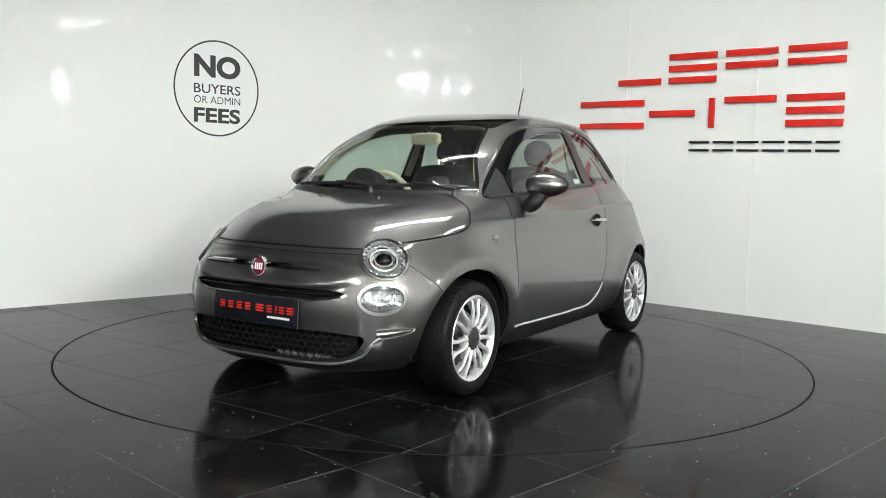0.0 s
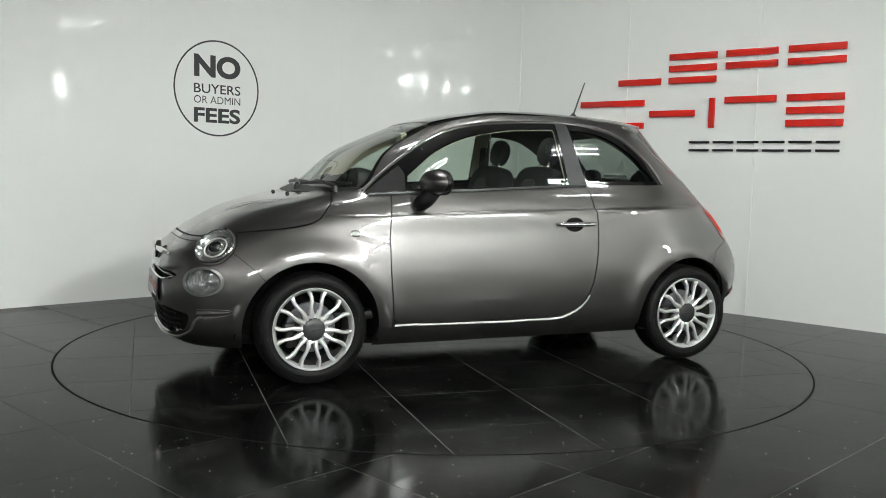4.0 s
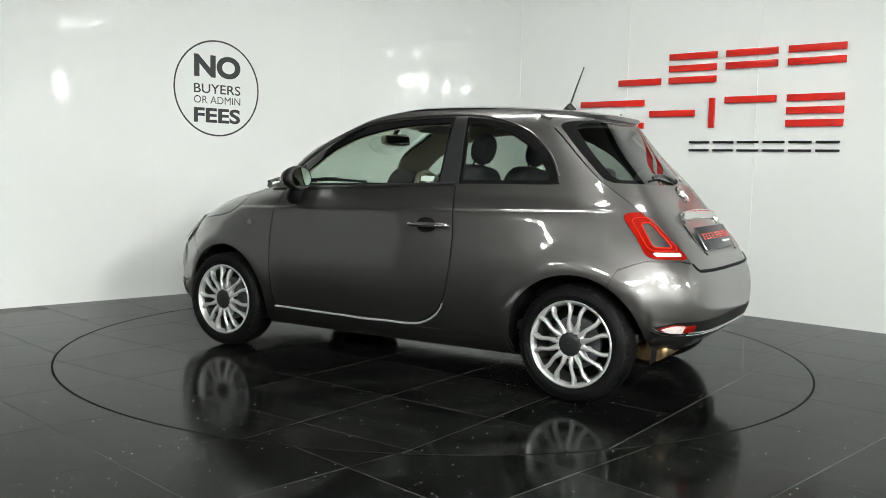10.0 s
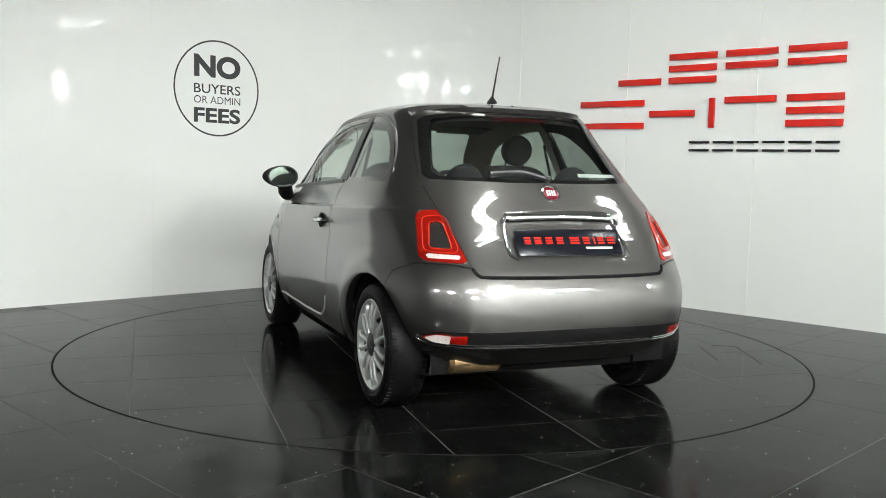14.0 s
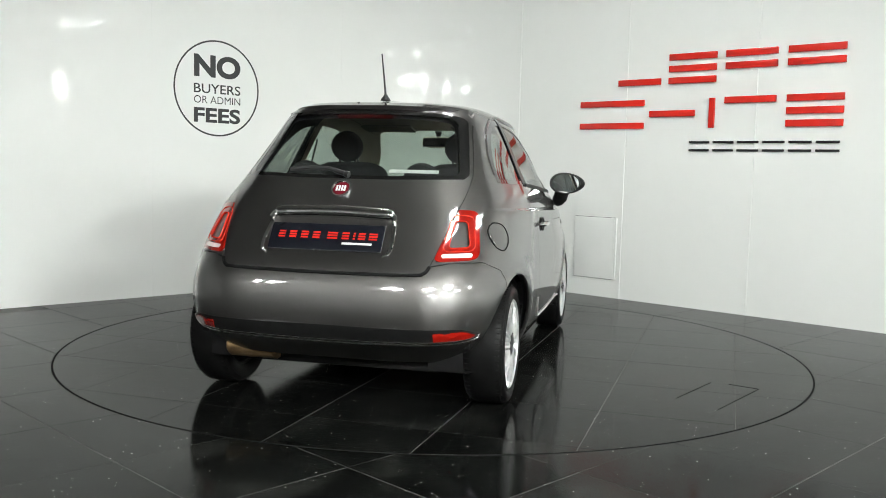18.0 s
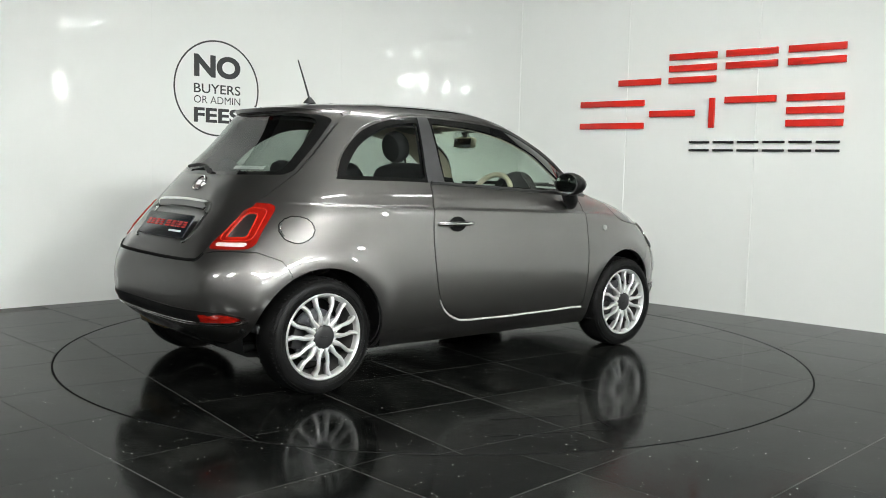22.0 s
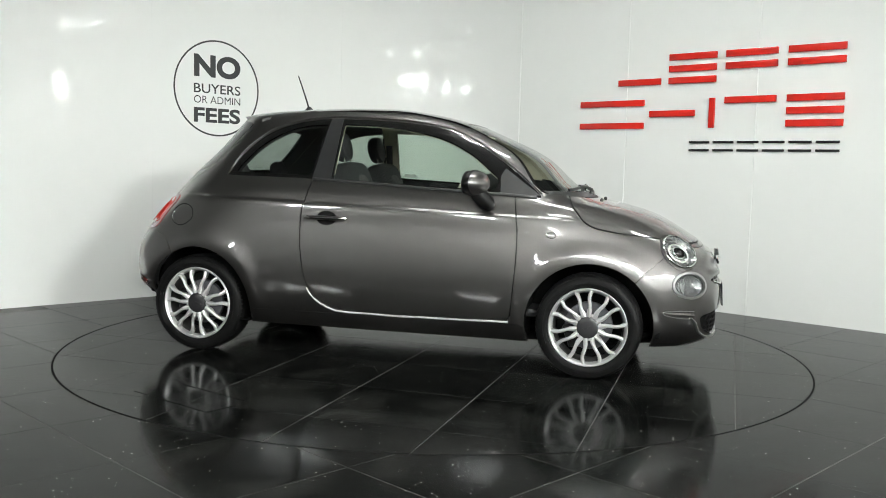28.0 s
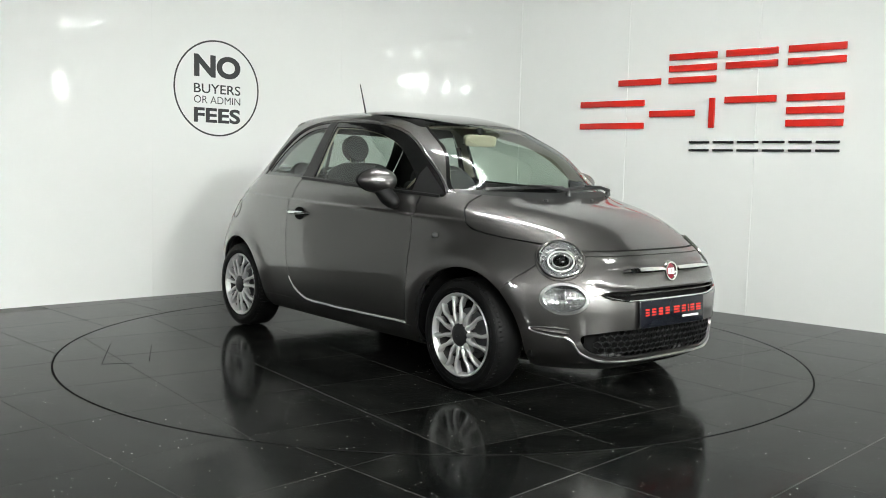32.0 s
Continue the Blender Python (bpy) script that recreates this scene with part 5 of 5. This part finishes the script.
# wheel wells and underside
for hx in (HUB_F, HUB_R):
    for sd in (1, -1):
        bm = bmesh.new()
        m = Matrix.Translation((hx, sd * 0.45, HUB_Z)) @ pose(0, 0, 0, -90 * sd, 0, 0)
        spin(bm, [(0.0, 0.0), (0.352, 0.0), (0.352, 0.325)], m, 56)
        for v in bm.verts:
            v.co.z = max(v.co.z, 0.20)
            k = ((v.co.x - XC) / (1.80 if v.co.x > XC else -1.60)) ** 4
            v.co.y = sd * min(abs(v.co.y), 0.765 * max(1 - k, 0.05) ** 0.25)
        part("wheel_well", bm, CAVITY, car)
for x in (HUB_F - 0.365, HUB_F + 0.365, HUB_R - 0.365, HUB_R + 0.365):
    for sd in (1, -1):
        bm = bmesh.new()
        if x < -1.2:
            box(bm, 0.03, 0.16, 0.16, Matrix.Translation((x, sd * 0.57, 0.40)), 0.008)
        else:
            box(bm, 0.03, 0.30, 0.26, Matrix.Translation((x, sd * (0.545 if abs(x) < 1 else 0.50), 0.36)), 0.008)
        part("mud_liner", bm, CAVITY, car)
bm = bmesh.new()
box(bm, 3.05, 1.02, 0.05, Matrix.Translation((0.05, 0, 0.215)), 0.02)
box(bm, 1.30, 1.44, 0.05, Matrix.Translation((0.0, 0, 0.215)), 0.02)
part("floor_pan", bm, CAVITY, car, "black underside")
bm = bmesh.new()
m = pose(-1.44, 0.40, 0.262, 0, 0, 0)
spin(bm, [(0.0, -0.17), (0.07, -0.17), (0.085, -0.15), (0.085, 0.15), (0.07, 0.17), (0.0, 0.17)], m @ pose(0, 0, 0, 90, 0, 0) @ Matrix.Diagonal((1.25, 0.75, 0.75, 1)), 32)
part("silencer", bm, STEEL, car, "rusty oval exhaust silencer")
bm = bmesh.new()
sweep(bm, [(-1.15, -0.6, 0.25), (-1.15, 0.6, 0.25)], 0.045, 12)
part("rear_axle", bm, TRIM, car)
# ---- wheels ----
def wheel():
    """One wheel, its axle along y, outside at +y, centre at the origin."""
    w = new("wheel")
    m = pose(0, 0, 0, -90, 0, 0)                  # local z points out
    R = 0.288
    bm = bmesh.new()
    prof = [(0.192, -0.165), (0.206, -0.176), (0.235, -0.188), (0.262, -0.186), (0.279, -0.170), (0.286, -0.140), (R, -0.100), (R, -0.080),
            (0.286, -0.042), (0.279, -0.016), (0.268, -0.003), (0.250, 0.003), (0.232, 0.003), (0.220, -0.001), (0.211, -0.006), (0.205, -0.014)]
    spin(bm, prof, m, 96)
    tyre = part("tyre", bm, RUBBER, w, "black road tyre")
    bm = bmesh.new()
    for r, h in ((0.240, 0.0038), (0.222, 0.0016), (0.270, -0.003)):
        sweep(bm, [m @ Vector((r * math.cos(t), r * math.sin(t), h)) for t in np.linspace(0, 2 * math.pi, 73)[:-1]], 0.0016, 5, closed=True)
    part("sidewall_rib", bm, RUBBER, tyre)
    bm = bmesh.new()
    for k in range(72):
        for h, tw in ((-0.150, 18), (-0.035, -18)):
            box(bm, 0.006, 0.044, 0.004, m @ pose(0, 0, 0, 0, 0, k * 5) @ Matrix.Translation((R - 0.0068, 0, h)) @ pose(0, 0, 0, 90, 0, 0) @ pose(0, 0, 0, 0, tw, 0) @ pose(0, 0, 0, 0, 90, 0))
    tagged(part("tread", bm, RUBBER, tyre, smooth=False), kind="stuff")
    rim = None
    bm = bmesh.new()
    spin(bm, [(0.190, -0.030), (0.195, -0.016), (0.200, -0.004), (0.208, 0.001), (0.213, -0.003), (0.212, -0.016)], m, 96)
    rim = part("rim", bm, ALLOY, w, "silver alloy rim")
    # the barrel is coloured dark to stand in for shade between spokes
    bm = bmesh.new()
    spin(bm, [(0.200, -0.170), (0.188, -0.165), (0.180, -0.10), (0.183, -0.050), (0.1905, -0.0305)], m, 96)
    part("barrel", bm, BARREL, rim, "inside of the rim, darkened for the shade between the spokes")
    for k in range(7):
        for sgn in (1, -1):
            bm = bmesh.new()
            pts, rad = [], []
            for s in np.linspace(0, 1, 13):
                r = 0.060 + s * 0.140
                wob = math.sin(s * math.pi * 2.0) * 3.0 * (1 - 0.25 * s)
                a = radians(k * 360 / 7 + sgn * (9.5 + s * 3.6 + wob))
                h = -0.012 + 0.010 * math.sin(s * math.pi) - 0.004 * s
                pts.append(m @ Vector((r * math.cos(a), r * math.sin(a), h)))
                rad.append(0.0112 + 0.003 * (1 - s) * (s < 0.3) - 0.0012 * math.sin(s * math.pi))
            sweep(bm, pts, rad, 8, flat=1.0)
            for v in bm.verts:                    # deeper than wide, so the spoke has a flank
                if v.co.y < -0.014:
                    v.co.y -= 0.018
            part("spoke", bm, ALLOY, rim)
    bm = bmesh.new()
    spin(bm, [(0.0, -0.03), (0.060, -0.03), (0.074, -0.020), (0.074, -0.010), (0.066, -0.004), (0.058, -0.006)], m, 48)
    part("hub", bm, ALLOY, rim)
    bm = bmesh.new()
    spin(bm, [(0.0, 0.003), (0.030, 0.003), (0.052, 0.000), (0.060, -0.006), (0.062, -0.012)], m, 48)
    cap = part("hub_cap", bm, surface("dark_grey_hub_cap", (0.016, 0.016, 0.017), 0.35, vary=0.15, scale=40), w, "dark grey hub cap with a plain raised bar")
    bm = bmesh.new()
    box(bm, 0.052, 0.009, 0.003, m @ Matrix.Translation((0, 0, 0.004)), 0.001)
    part("cap_bar", bm, TRIM, cap)
    bm = bmesh.new()
    spin(bm, [(0.0, -0.075), (0.128, -0.075), (0.130, -0.080), (0.130, -0.098), (0.0, -0.098)], m, 64)
    part("brake_disc", bm, DISC, w, "grey steel brake disc")
    bm = bmesh.new()
    box(bm, 0.07, 0.13, 0.06, m @ Matrix.Translation((0.105, 0.02, -0.085)), 0.015)
    part("caliper", bm, TRIM, w)
    bm = bmesh.new()
    spin(bm, [(0.0, -0.155), (0.182, -0.155), (0.182, -0.150)], m, 48)
    part("wheel_back", bm, CAVITY, w)
    w.parent = car
    return w


def copy_part(ob, m, parent):
    c = copy_thing(ob, m)
    c.parent = parent
    return c


wh = wheel()
spots = [(HUB_F, 1, 8), (HUB_F, -1, 21), (HUB_R, 1, 5), (HUB_R, -1, -14)]
for hx, sd, a in spots[1:]:
    copy_part(wh, Matrix.Translation((hx, sd * HUB_Y, HUB_Z + 0.003)) @ pose(0, 0, 0, 0, 0, 0 if sd > 0 else 180) @ pose(0, 0, 0, 0, a, 0), car)
wh.matrix_basis = Matrix.Translation((HUB_F, HUB_Y, HUB_Z + 0.003)) @ pose(0, 0, 0, 0, 8, 0)
# ---- the cabin ----
inner = Shell()
inner.v, inner.n = shell.v, shell.n
inner.polys = {"low": [], "high": []}
VA = np.array(shell.v)
for lab in ("body", "band", "b_pillar", "door", "wing", "sill", "hatch", "rear_zone", "screen_zone", "rear_bumper", "bonnet", "tail_lamp", "lamp_island", "reversing_lens", "glass_roof"):
    for poly in shell.polys.get(lab, []):
        c = VA[list(poly)].mean(axis=0)
        if c[0] > 0.98 and lab != "screen_zone":
            if c[2] > 0.5:
                inner.polys["low"].append(poly)
            continue
        inner.polys["high" if c[2] > 1.075 and c[0] > -0.42 else "low"].append(poly)
inner.mesh("inner_trim", "low", DASH, car, inset=0.035, rim=0, words="dark inner trim of the doors and tail")
inner.mesh("headlining", "high", CREAM, car, inset=0.026, rim=0, words="ivory pillar trim and headlining")

bm = bmesh.new()
box(bm, 2.5, 1.30, 0.05, Matrix.Translation((-0.2, 0, 0.33)), 0.02)
part("cabin_floor", bm, DASH, car)
# dashboard
bm = bmesh.new()
box(bm, 0.50, 1.22, 0.20, Matrix.Translation((0.76, 0, 0.875)), 0.06, 4)
dash = part("dashboard", bm, DASH, car, "black dashboard")
bm = bmesh.new()
box(bm, 0.05, 1.10, 0.12, Matrix.Translation((0.515, 0, 0.87)) @ pose(0, 0, 0, 0, -12, 0), 0.02, 3)
part("dash_panel", bm, CREAM, dash, "ivory dashboard facia")
bm = bmesh.new()
spin(bm, [(0.0, -0.02), (0.105, -0.02), (0.125, 0.02), (0.130, 0.10), (0.120, 0.14), (0.0, 0.15)], pose(0.50, -0.33, 0.965, 0, 78, 0), 36)
part("binnacle", bm, DASH, dash, "round black instrument hood")
# steering wheel on the right-hand side
sw = new("steering_wheel")
sw.parent = car
m = pose(0.335, -0.33, 0.925, 0, -66, 0)
bm = bmesh.new()
sweep(bm, [m @ Vector((0.180 * math.cos(t), 0.180 * math.sin(t), 0)) for t in np.linspace(0, 2 * math.pi, 49)[:-1]], 0.017, 10, closed=True)
part("wheel_grip", bm, CREAM, sw, "ivory steering wheel rim")
bm = bmesh.new()
spin(bm, [(0.0, 0.035), (0.045, 0.03), (0.065, 0.0), (0.05, -0.06), (0.035, -0.2)], m @ pose(0, 0, 0, 180, 0, 0), 28)
part("wheel_boss", bm, DASH, sw)
for a in (90, 210, 330):
    bm = bmesh.new()
    sweep(bm, [m @ Vector((r * math.cos(radians(a)), r * math.sin(radians(a)), 0)) for r in (0.04, 0.1, 0.175)], [0.022, 0.016, 0.012], 8, flat=0.6)
    part("wheel_spoke", bm, DASH, sw)


def cushion(bm, sx, sy, sz, m, bulge=0.25, n=10):
    """A padded block: rounded and swollen."""
    g = bmesh.ops.create_cube(bm, size=2)
    e = list({e for v in g["verts"] for e in v.link_edges})
    r = bmesh.ops.subdivide_edges(bm, edges=e, cuts=n, use_grid_fill=True)
    vs = list(bm.verts)
    for v in vs:
        x, y, z = v.co
        d = (abs(x) ** 5 + abs(y) ** 5 + abs(z) ** 5) ** 0.2
        x, y, z = x / d, y / d, z / d
        v.co = m @ Vector((x * sx / 2 * (1 + bulge * 0.1 * (1 - y * y)), y * sy / 2, z * sz / 2 * (1 + bulge * 0.1 * (1 - y * y))))


def front_seat(y):
    s = new("front_seat")
    s.parent = car
    bm = bmesh.new()
    cushion(bm, 0.52, 0.50, 0.20, pose(0.02, y, 0.55, 0, -6, 0))
    part("seat_cushion", bm, CLOTH, s, "charcoal cloth seat cushion")
    bm = bmesh.new()
    cushion(bm, 0.15, 0.48, 0.62, pose(-0.295, y, 0.83, 0, -14, 0))
    part("backrest", bm, CLOTH, s, "charcoal cloth backrest")
    bm = bmesh.new()
    cushion(bm, 0.155, 0.22, 0.46, pose(-0.285, y, 0.84, 0, -14, 0))
    part("backrest_panel", bm, CLOTH_GREY, s, "grey middle panel of the backrest")
    m = pose(-0.405, y, 1.232, 0, -12, 0) @ pose(0, 0, 0, 0, 90, 0)
    bm = bmesh.new()
    spin(bm, [(0.0, -0.046), (0.05, -0.046), (0.075, -0.038), (0.088, -0.018), (0.090, 0.008), (0.080, 0.032), (0.05, 0.042), (0.0, 0.044)], m @ Matrix.Diagonal((1, 1.05, 1, 1)), 36)
    part("headrest", bm, CLOTH, s, "round charcoal headrest")
    for dy in (-0.055, 0.055):
        bm = bmesh.new()
        sweep(bm, [(-0.355, y + dy, 1.06), (-0.385, y + dy, 1.19)], 0.006, 8)
        part("headrest_post", bm, CHROME, s)


for y in (0.338, -0.338):
    front_seat(y)
rs = new("rear_seat")
rs.parent = car
bm = bmesh.new()
cushion(bm, 0.48, 1.16, 0.18, pose(-0.74, 0, 0.56, 0, -8, 0))
part("seat_cushion", bm, CLOTH, rs)
bm = bmesh.new()
cushion(bm, 0.13, 1.18, 0.50, pose(-1.03, 0, 0.78, 0, -16, 0))
part("backrest", bm, CLOTH, rs, "charcoal rear backrest")
for y in (0.30, -0.30):
    bm = bmesh.new()
    spin(bm, [(0.0, -0.045), (0.06, -0.043), (0.095, -0.028), (0.100, 0.0), (0.09, 0.028), (0.05, 0.04), (0.0, 0.042)], pose(-1.10, y, 1.045, 0, -16, 0) @ pose(0, 0, 0, 0, 90, 0), 32)
    part("rear_headrest", bm, CLOTH, rs, "round rear headrest")
bm = bmesh.new()
box(bm, 0.22, 0.92, 0.025, Matrix.Translation((-1.20, 0, 0.975)), 0.01)
part("parcel_shelf", bm, DASH, car, "black parcel shelf")
# inside mirror
bm = bmesh.new()
cushion(bm, 0.045, 0.225, 0.070, pose(0.425, 0.0, 1.292, 0, 8, -10))
mirror = part("inside_mirror", bm, CREAM, car, "pale-backed inside mirror")
bm = bmesh.new()
box(bm, 0.004, 0.205, 0.056, pose(0.401, 0.003, 1.289, 0, 8, -10), 0.001)
part("mirror_face", bm, GLOSS_BLACK, mirror)
bm = bmesh.new()
sweep(bm, [(0.42, 0, 1.30), (0.425, 0, 1.33), (0.415, 0, 1.362)], [0.012, 0.014, 0.024], 10)
part("mirror_stem", bm, TRIM, mirror)
# sun visors, folded
for y in (0.30, -0.30):
    bm = bmesh.new()
    box(bm, 0.14, 0.34, 0.014, pose(0.27, y, 1.368, 0, 12, 0), 0.006)
    part("sun_visor", bm, HEADLINER, car)
# seat belts down the middle pillars
for sd in (1, -1):
    bm = bmesh.new()
    sweep(bm, [(-0.375, sd * 0.535, 1.27), (-0.385, sd * 0.60, 1.0), (-0.39, sd * 0.63, 0.7)], 0.022, 6, flat=0.1)
    part("seat_belt", bm, CLOTH, car)
# stickers on the side glass
def sticker(x0, z0, x1, z1, sd):
    bm = bmesh.new()
    vs = [bm.verts.new(on_side(x, z, -0.011, sd)[0]) for x, z in ((x0, z0), (x1, z0), (x1, z1), (x0, z1))]
    bm.faces.new(vs)
    part("window_sticker", bm, PAPER, car, "small white paper sticker inside the glass")


sticker(-0.215, 1.052, -0.300, 1.080, 1)
bm = bmesh.new()
vs = [bm.verts.new(on_rear(y, z, -0.006, -0.9)[0]) for y, z in ((-0.20, 1.094), (-0.43, 1.094), (-0.43, 1.110), (-0.20, 1.110))]
bm.faces.new(vs)
part("window_sticker", bm, PAPER, tailgate, "white paper strip inside the rear window")
# ---- wall signs ----
LEFT_N = Vector((-LEFT_DIR.y, LEFT_DIR.x, 0))
RIGHT_N = Vector((RIGHT_DIR.y, -RIGHT_DIR.x, 0))


def wall_pose(way, normal, run, z, out, flip):
    """A pose on a wall: x to the reader's right, y up, z off the wall."""
    x = -way if flip else way
    m = Matrix((x, Vector((0, 0, 1)), normal)).transposed().to_4x4()
    m.translation = CORNER + way * run + Vector((0, 0, z)) + normal * out
    return m


notice = new("wall_notice")
notice.matrix_basis = wall_pose(LEFT_DIR, LEFT_N, 2.5135, 1.764, 0.0065, True)
tagged(notice, "round black vinyl wall notice reading NO BUYERS OR ADMIN FEES", "wall sign")
bm = bmesh.new()
spin(bm, [(0.396, 0.0), (0.396, 0.0012), (0.410, 0.0012), (0.410, 0.0)], seg=128)
part("ring", bm, DECAL, notice)


def words(text, width, height, y, weight, parent, name):
    c = bpy.data.curves.new(name, "FONT")
    c.body, c.size, c.align_x, c.extrude, c.offset, c.resolution_u = text, 1.0, "LEFT", 0.0, weight, 6
    ob = bpy.data.objects.new(name, c)
    scene.collection.objects.link(ob)
    bpy.context.view_layer.update()
    me = bpy.data.meshes.new_from_object(ob.evaluated_get(bpy.context.evaluated_depsgraph_get()))
    bpy.data.objects.remove(ob)
    co = np.empty(len(me.vertices) * 3)
    me.vertices.foreach_get("co", co)
    co = co.reshape(-1, 3)
    lo, hi = co.min(0), co.max(0)
    co[:, 0] = (co[:, 0] - lo[0]) / (hi[0] - lo[0]) * width - width / 2
    co[:, 1] = (co[:, 1] - lo[1]) / (hi[1] - lo[1]) * height + y
    co[:, 2] = 0.001
    me.vertices.foreach_set("co", co.ravel())
    me.materials.clear()
    me.materials.append(DECAL)
    t = new(name, me)
    t.parent = parent
    return t


for text, z0, h, wgt in (("NO", 1.853, 0.192, 0.045), ("BUYERS", 1.718, 0.080, 0.008), ("OR ADMIN", 1.632, 0.063, -0.002), ("FEES", 1.468, 0.128, 0.032)):
    words(text, 0.447, h, z0 - 1.764, wgt, notice, "lettering")

# the firm's sign: plain raised bars in its colours
sign = new("wall_sign")
sign.matrix_basis = wall_pose(RIGHT_DIR, RIGHT_N, 3.06, 1.74, 0.0065, False)
tagged(sign, "large raised red and black bar sign on the white wall", "wall sign")


def bar(x0, x1, z0, z1, material, name, depth=0.022):
    bm = bmesh.new()
    box(bm, x1 - x0, z1 - z0, depth, Matrix.Translation(((x0 + x1) / 2 - 3.06, (z0 + z1) / 2 - 1.74, depth / 2 + 0.004)), 0.002)
    part(name, bm, material, sign)


for z0, cells in ((1.885, ((2.293, 2.705, (0,)), (2.780, 3.205, (0, 1, 2)), (3.285, 3.710, (1, 2)), (3.792, 4.224, (1, 2)))),
                  (1.513, ((1.905, 2.555, (0, 2)), (2.612, 3.030, (1,)), (3.290, 3.712, (2,)), (3.797, 4.228, (0, 1, 2))))):
    for x0, x1, levels in cells:
        for k in levels:
            bar(x0, x1, z0 + k * 0.0975, z0 + k * 0.0975 + 0.053, SIGN_RED, "red_bar")
bar(3.158, 3.205, 1.512, 1.757, SIGN_RED, "red_bar")
for k in range(6):
    x0 = 2.992 + k * 0.2085
    for z0 in (1.320, 1.386):
        bar(x0, x0 + 0.178, z0, z0 + 0.019, SIGN_BLACK, "black_bar", 0.012)

# a flush hatch low in the right-hand wall
hatch = new("wall_hatch")
hatch.matrix_basis = wall_pose(RIGHT_DIR, RIGHT_N, 2.09, 0.44, 0.0065, False)
tagged(hatch, "white access hatch set low in the white wall", "hatch")
bm = bmesh.new()
slab(bm, [(-0.205, -0.272), (0.215, -0.272), (0.215, 0.282), (-0.205, 0.282)], 0.012, Matrix(), 0.002)
part("panel", bm, WALL, hatch)
# edge shadow made as a dark frame, slightly larger than the panel
bm = bmesh.new()
slab(bm, [(-0.2085, -0.2755), (0.2185, -0.2755), (0.2185, 0.2855), (-0.2085, 0.2855)], 0.003, Matrix())
part("shadow_gap", bm, GAP, hatch, "thin dark frame painted as the shadow round the hatch", smooth=False)
bm = bmesh.new()
box(bm, 0.022, 0.554, 0.014, Matrix.Translation((0.227, 0.005, 0.007)), 0.002)
part("edge_strip", bm, WALL, hatch)
# ---- floor tiles, last: each a piece of its own ----
R2 = math.sqrt(0.5)
# in axes turned by 45 degrees the joints lie at these offsets
lay_tiles(floor, 45.0, -1.322, -1.486, False, 22)
lay_tiles(table, -4.2, 0.0, 0.0, True, 4)
# behind the camera the tiling goes on as plain sheets
for a0, a1, b0, b1 in ((9.2, 13.2, 0.0, 13.2), (0.0, 9.2, 9.2, 13.2)):
    bm = bmesh.new()
    vs = [bm.verts.new(CORNER + LEFT_DIR * a + RIGHT_DIR * b + Vector((0, 0, -0.001))) for a, b in ((a0, b0), (a1, b0), (a1, b1), (a0, b1))]
    bm.faces.new(vs)
    part("tile_field", bm, TILE, floor, smooth=False)
# ---- what moves ----
def motions():
    turn = lambda t: pose(0, 0, 0, 0, 0, TURN_START + TURN_RATE * t)
    rows = [float(k) for k in range(33)]
    walk(table, [(t, turn(t)) for t in rows])
    walk(car, [(t, turn(t) @ Matrix.Translation((CAR_X, CAR_Y, 0.001))) for t in rows])


motions()
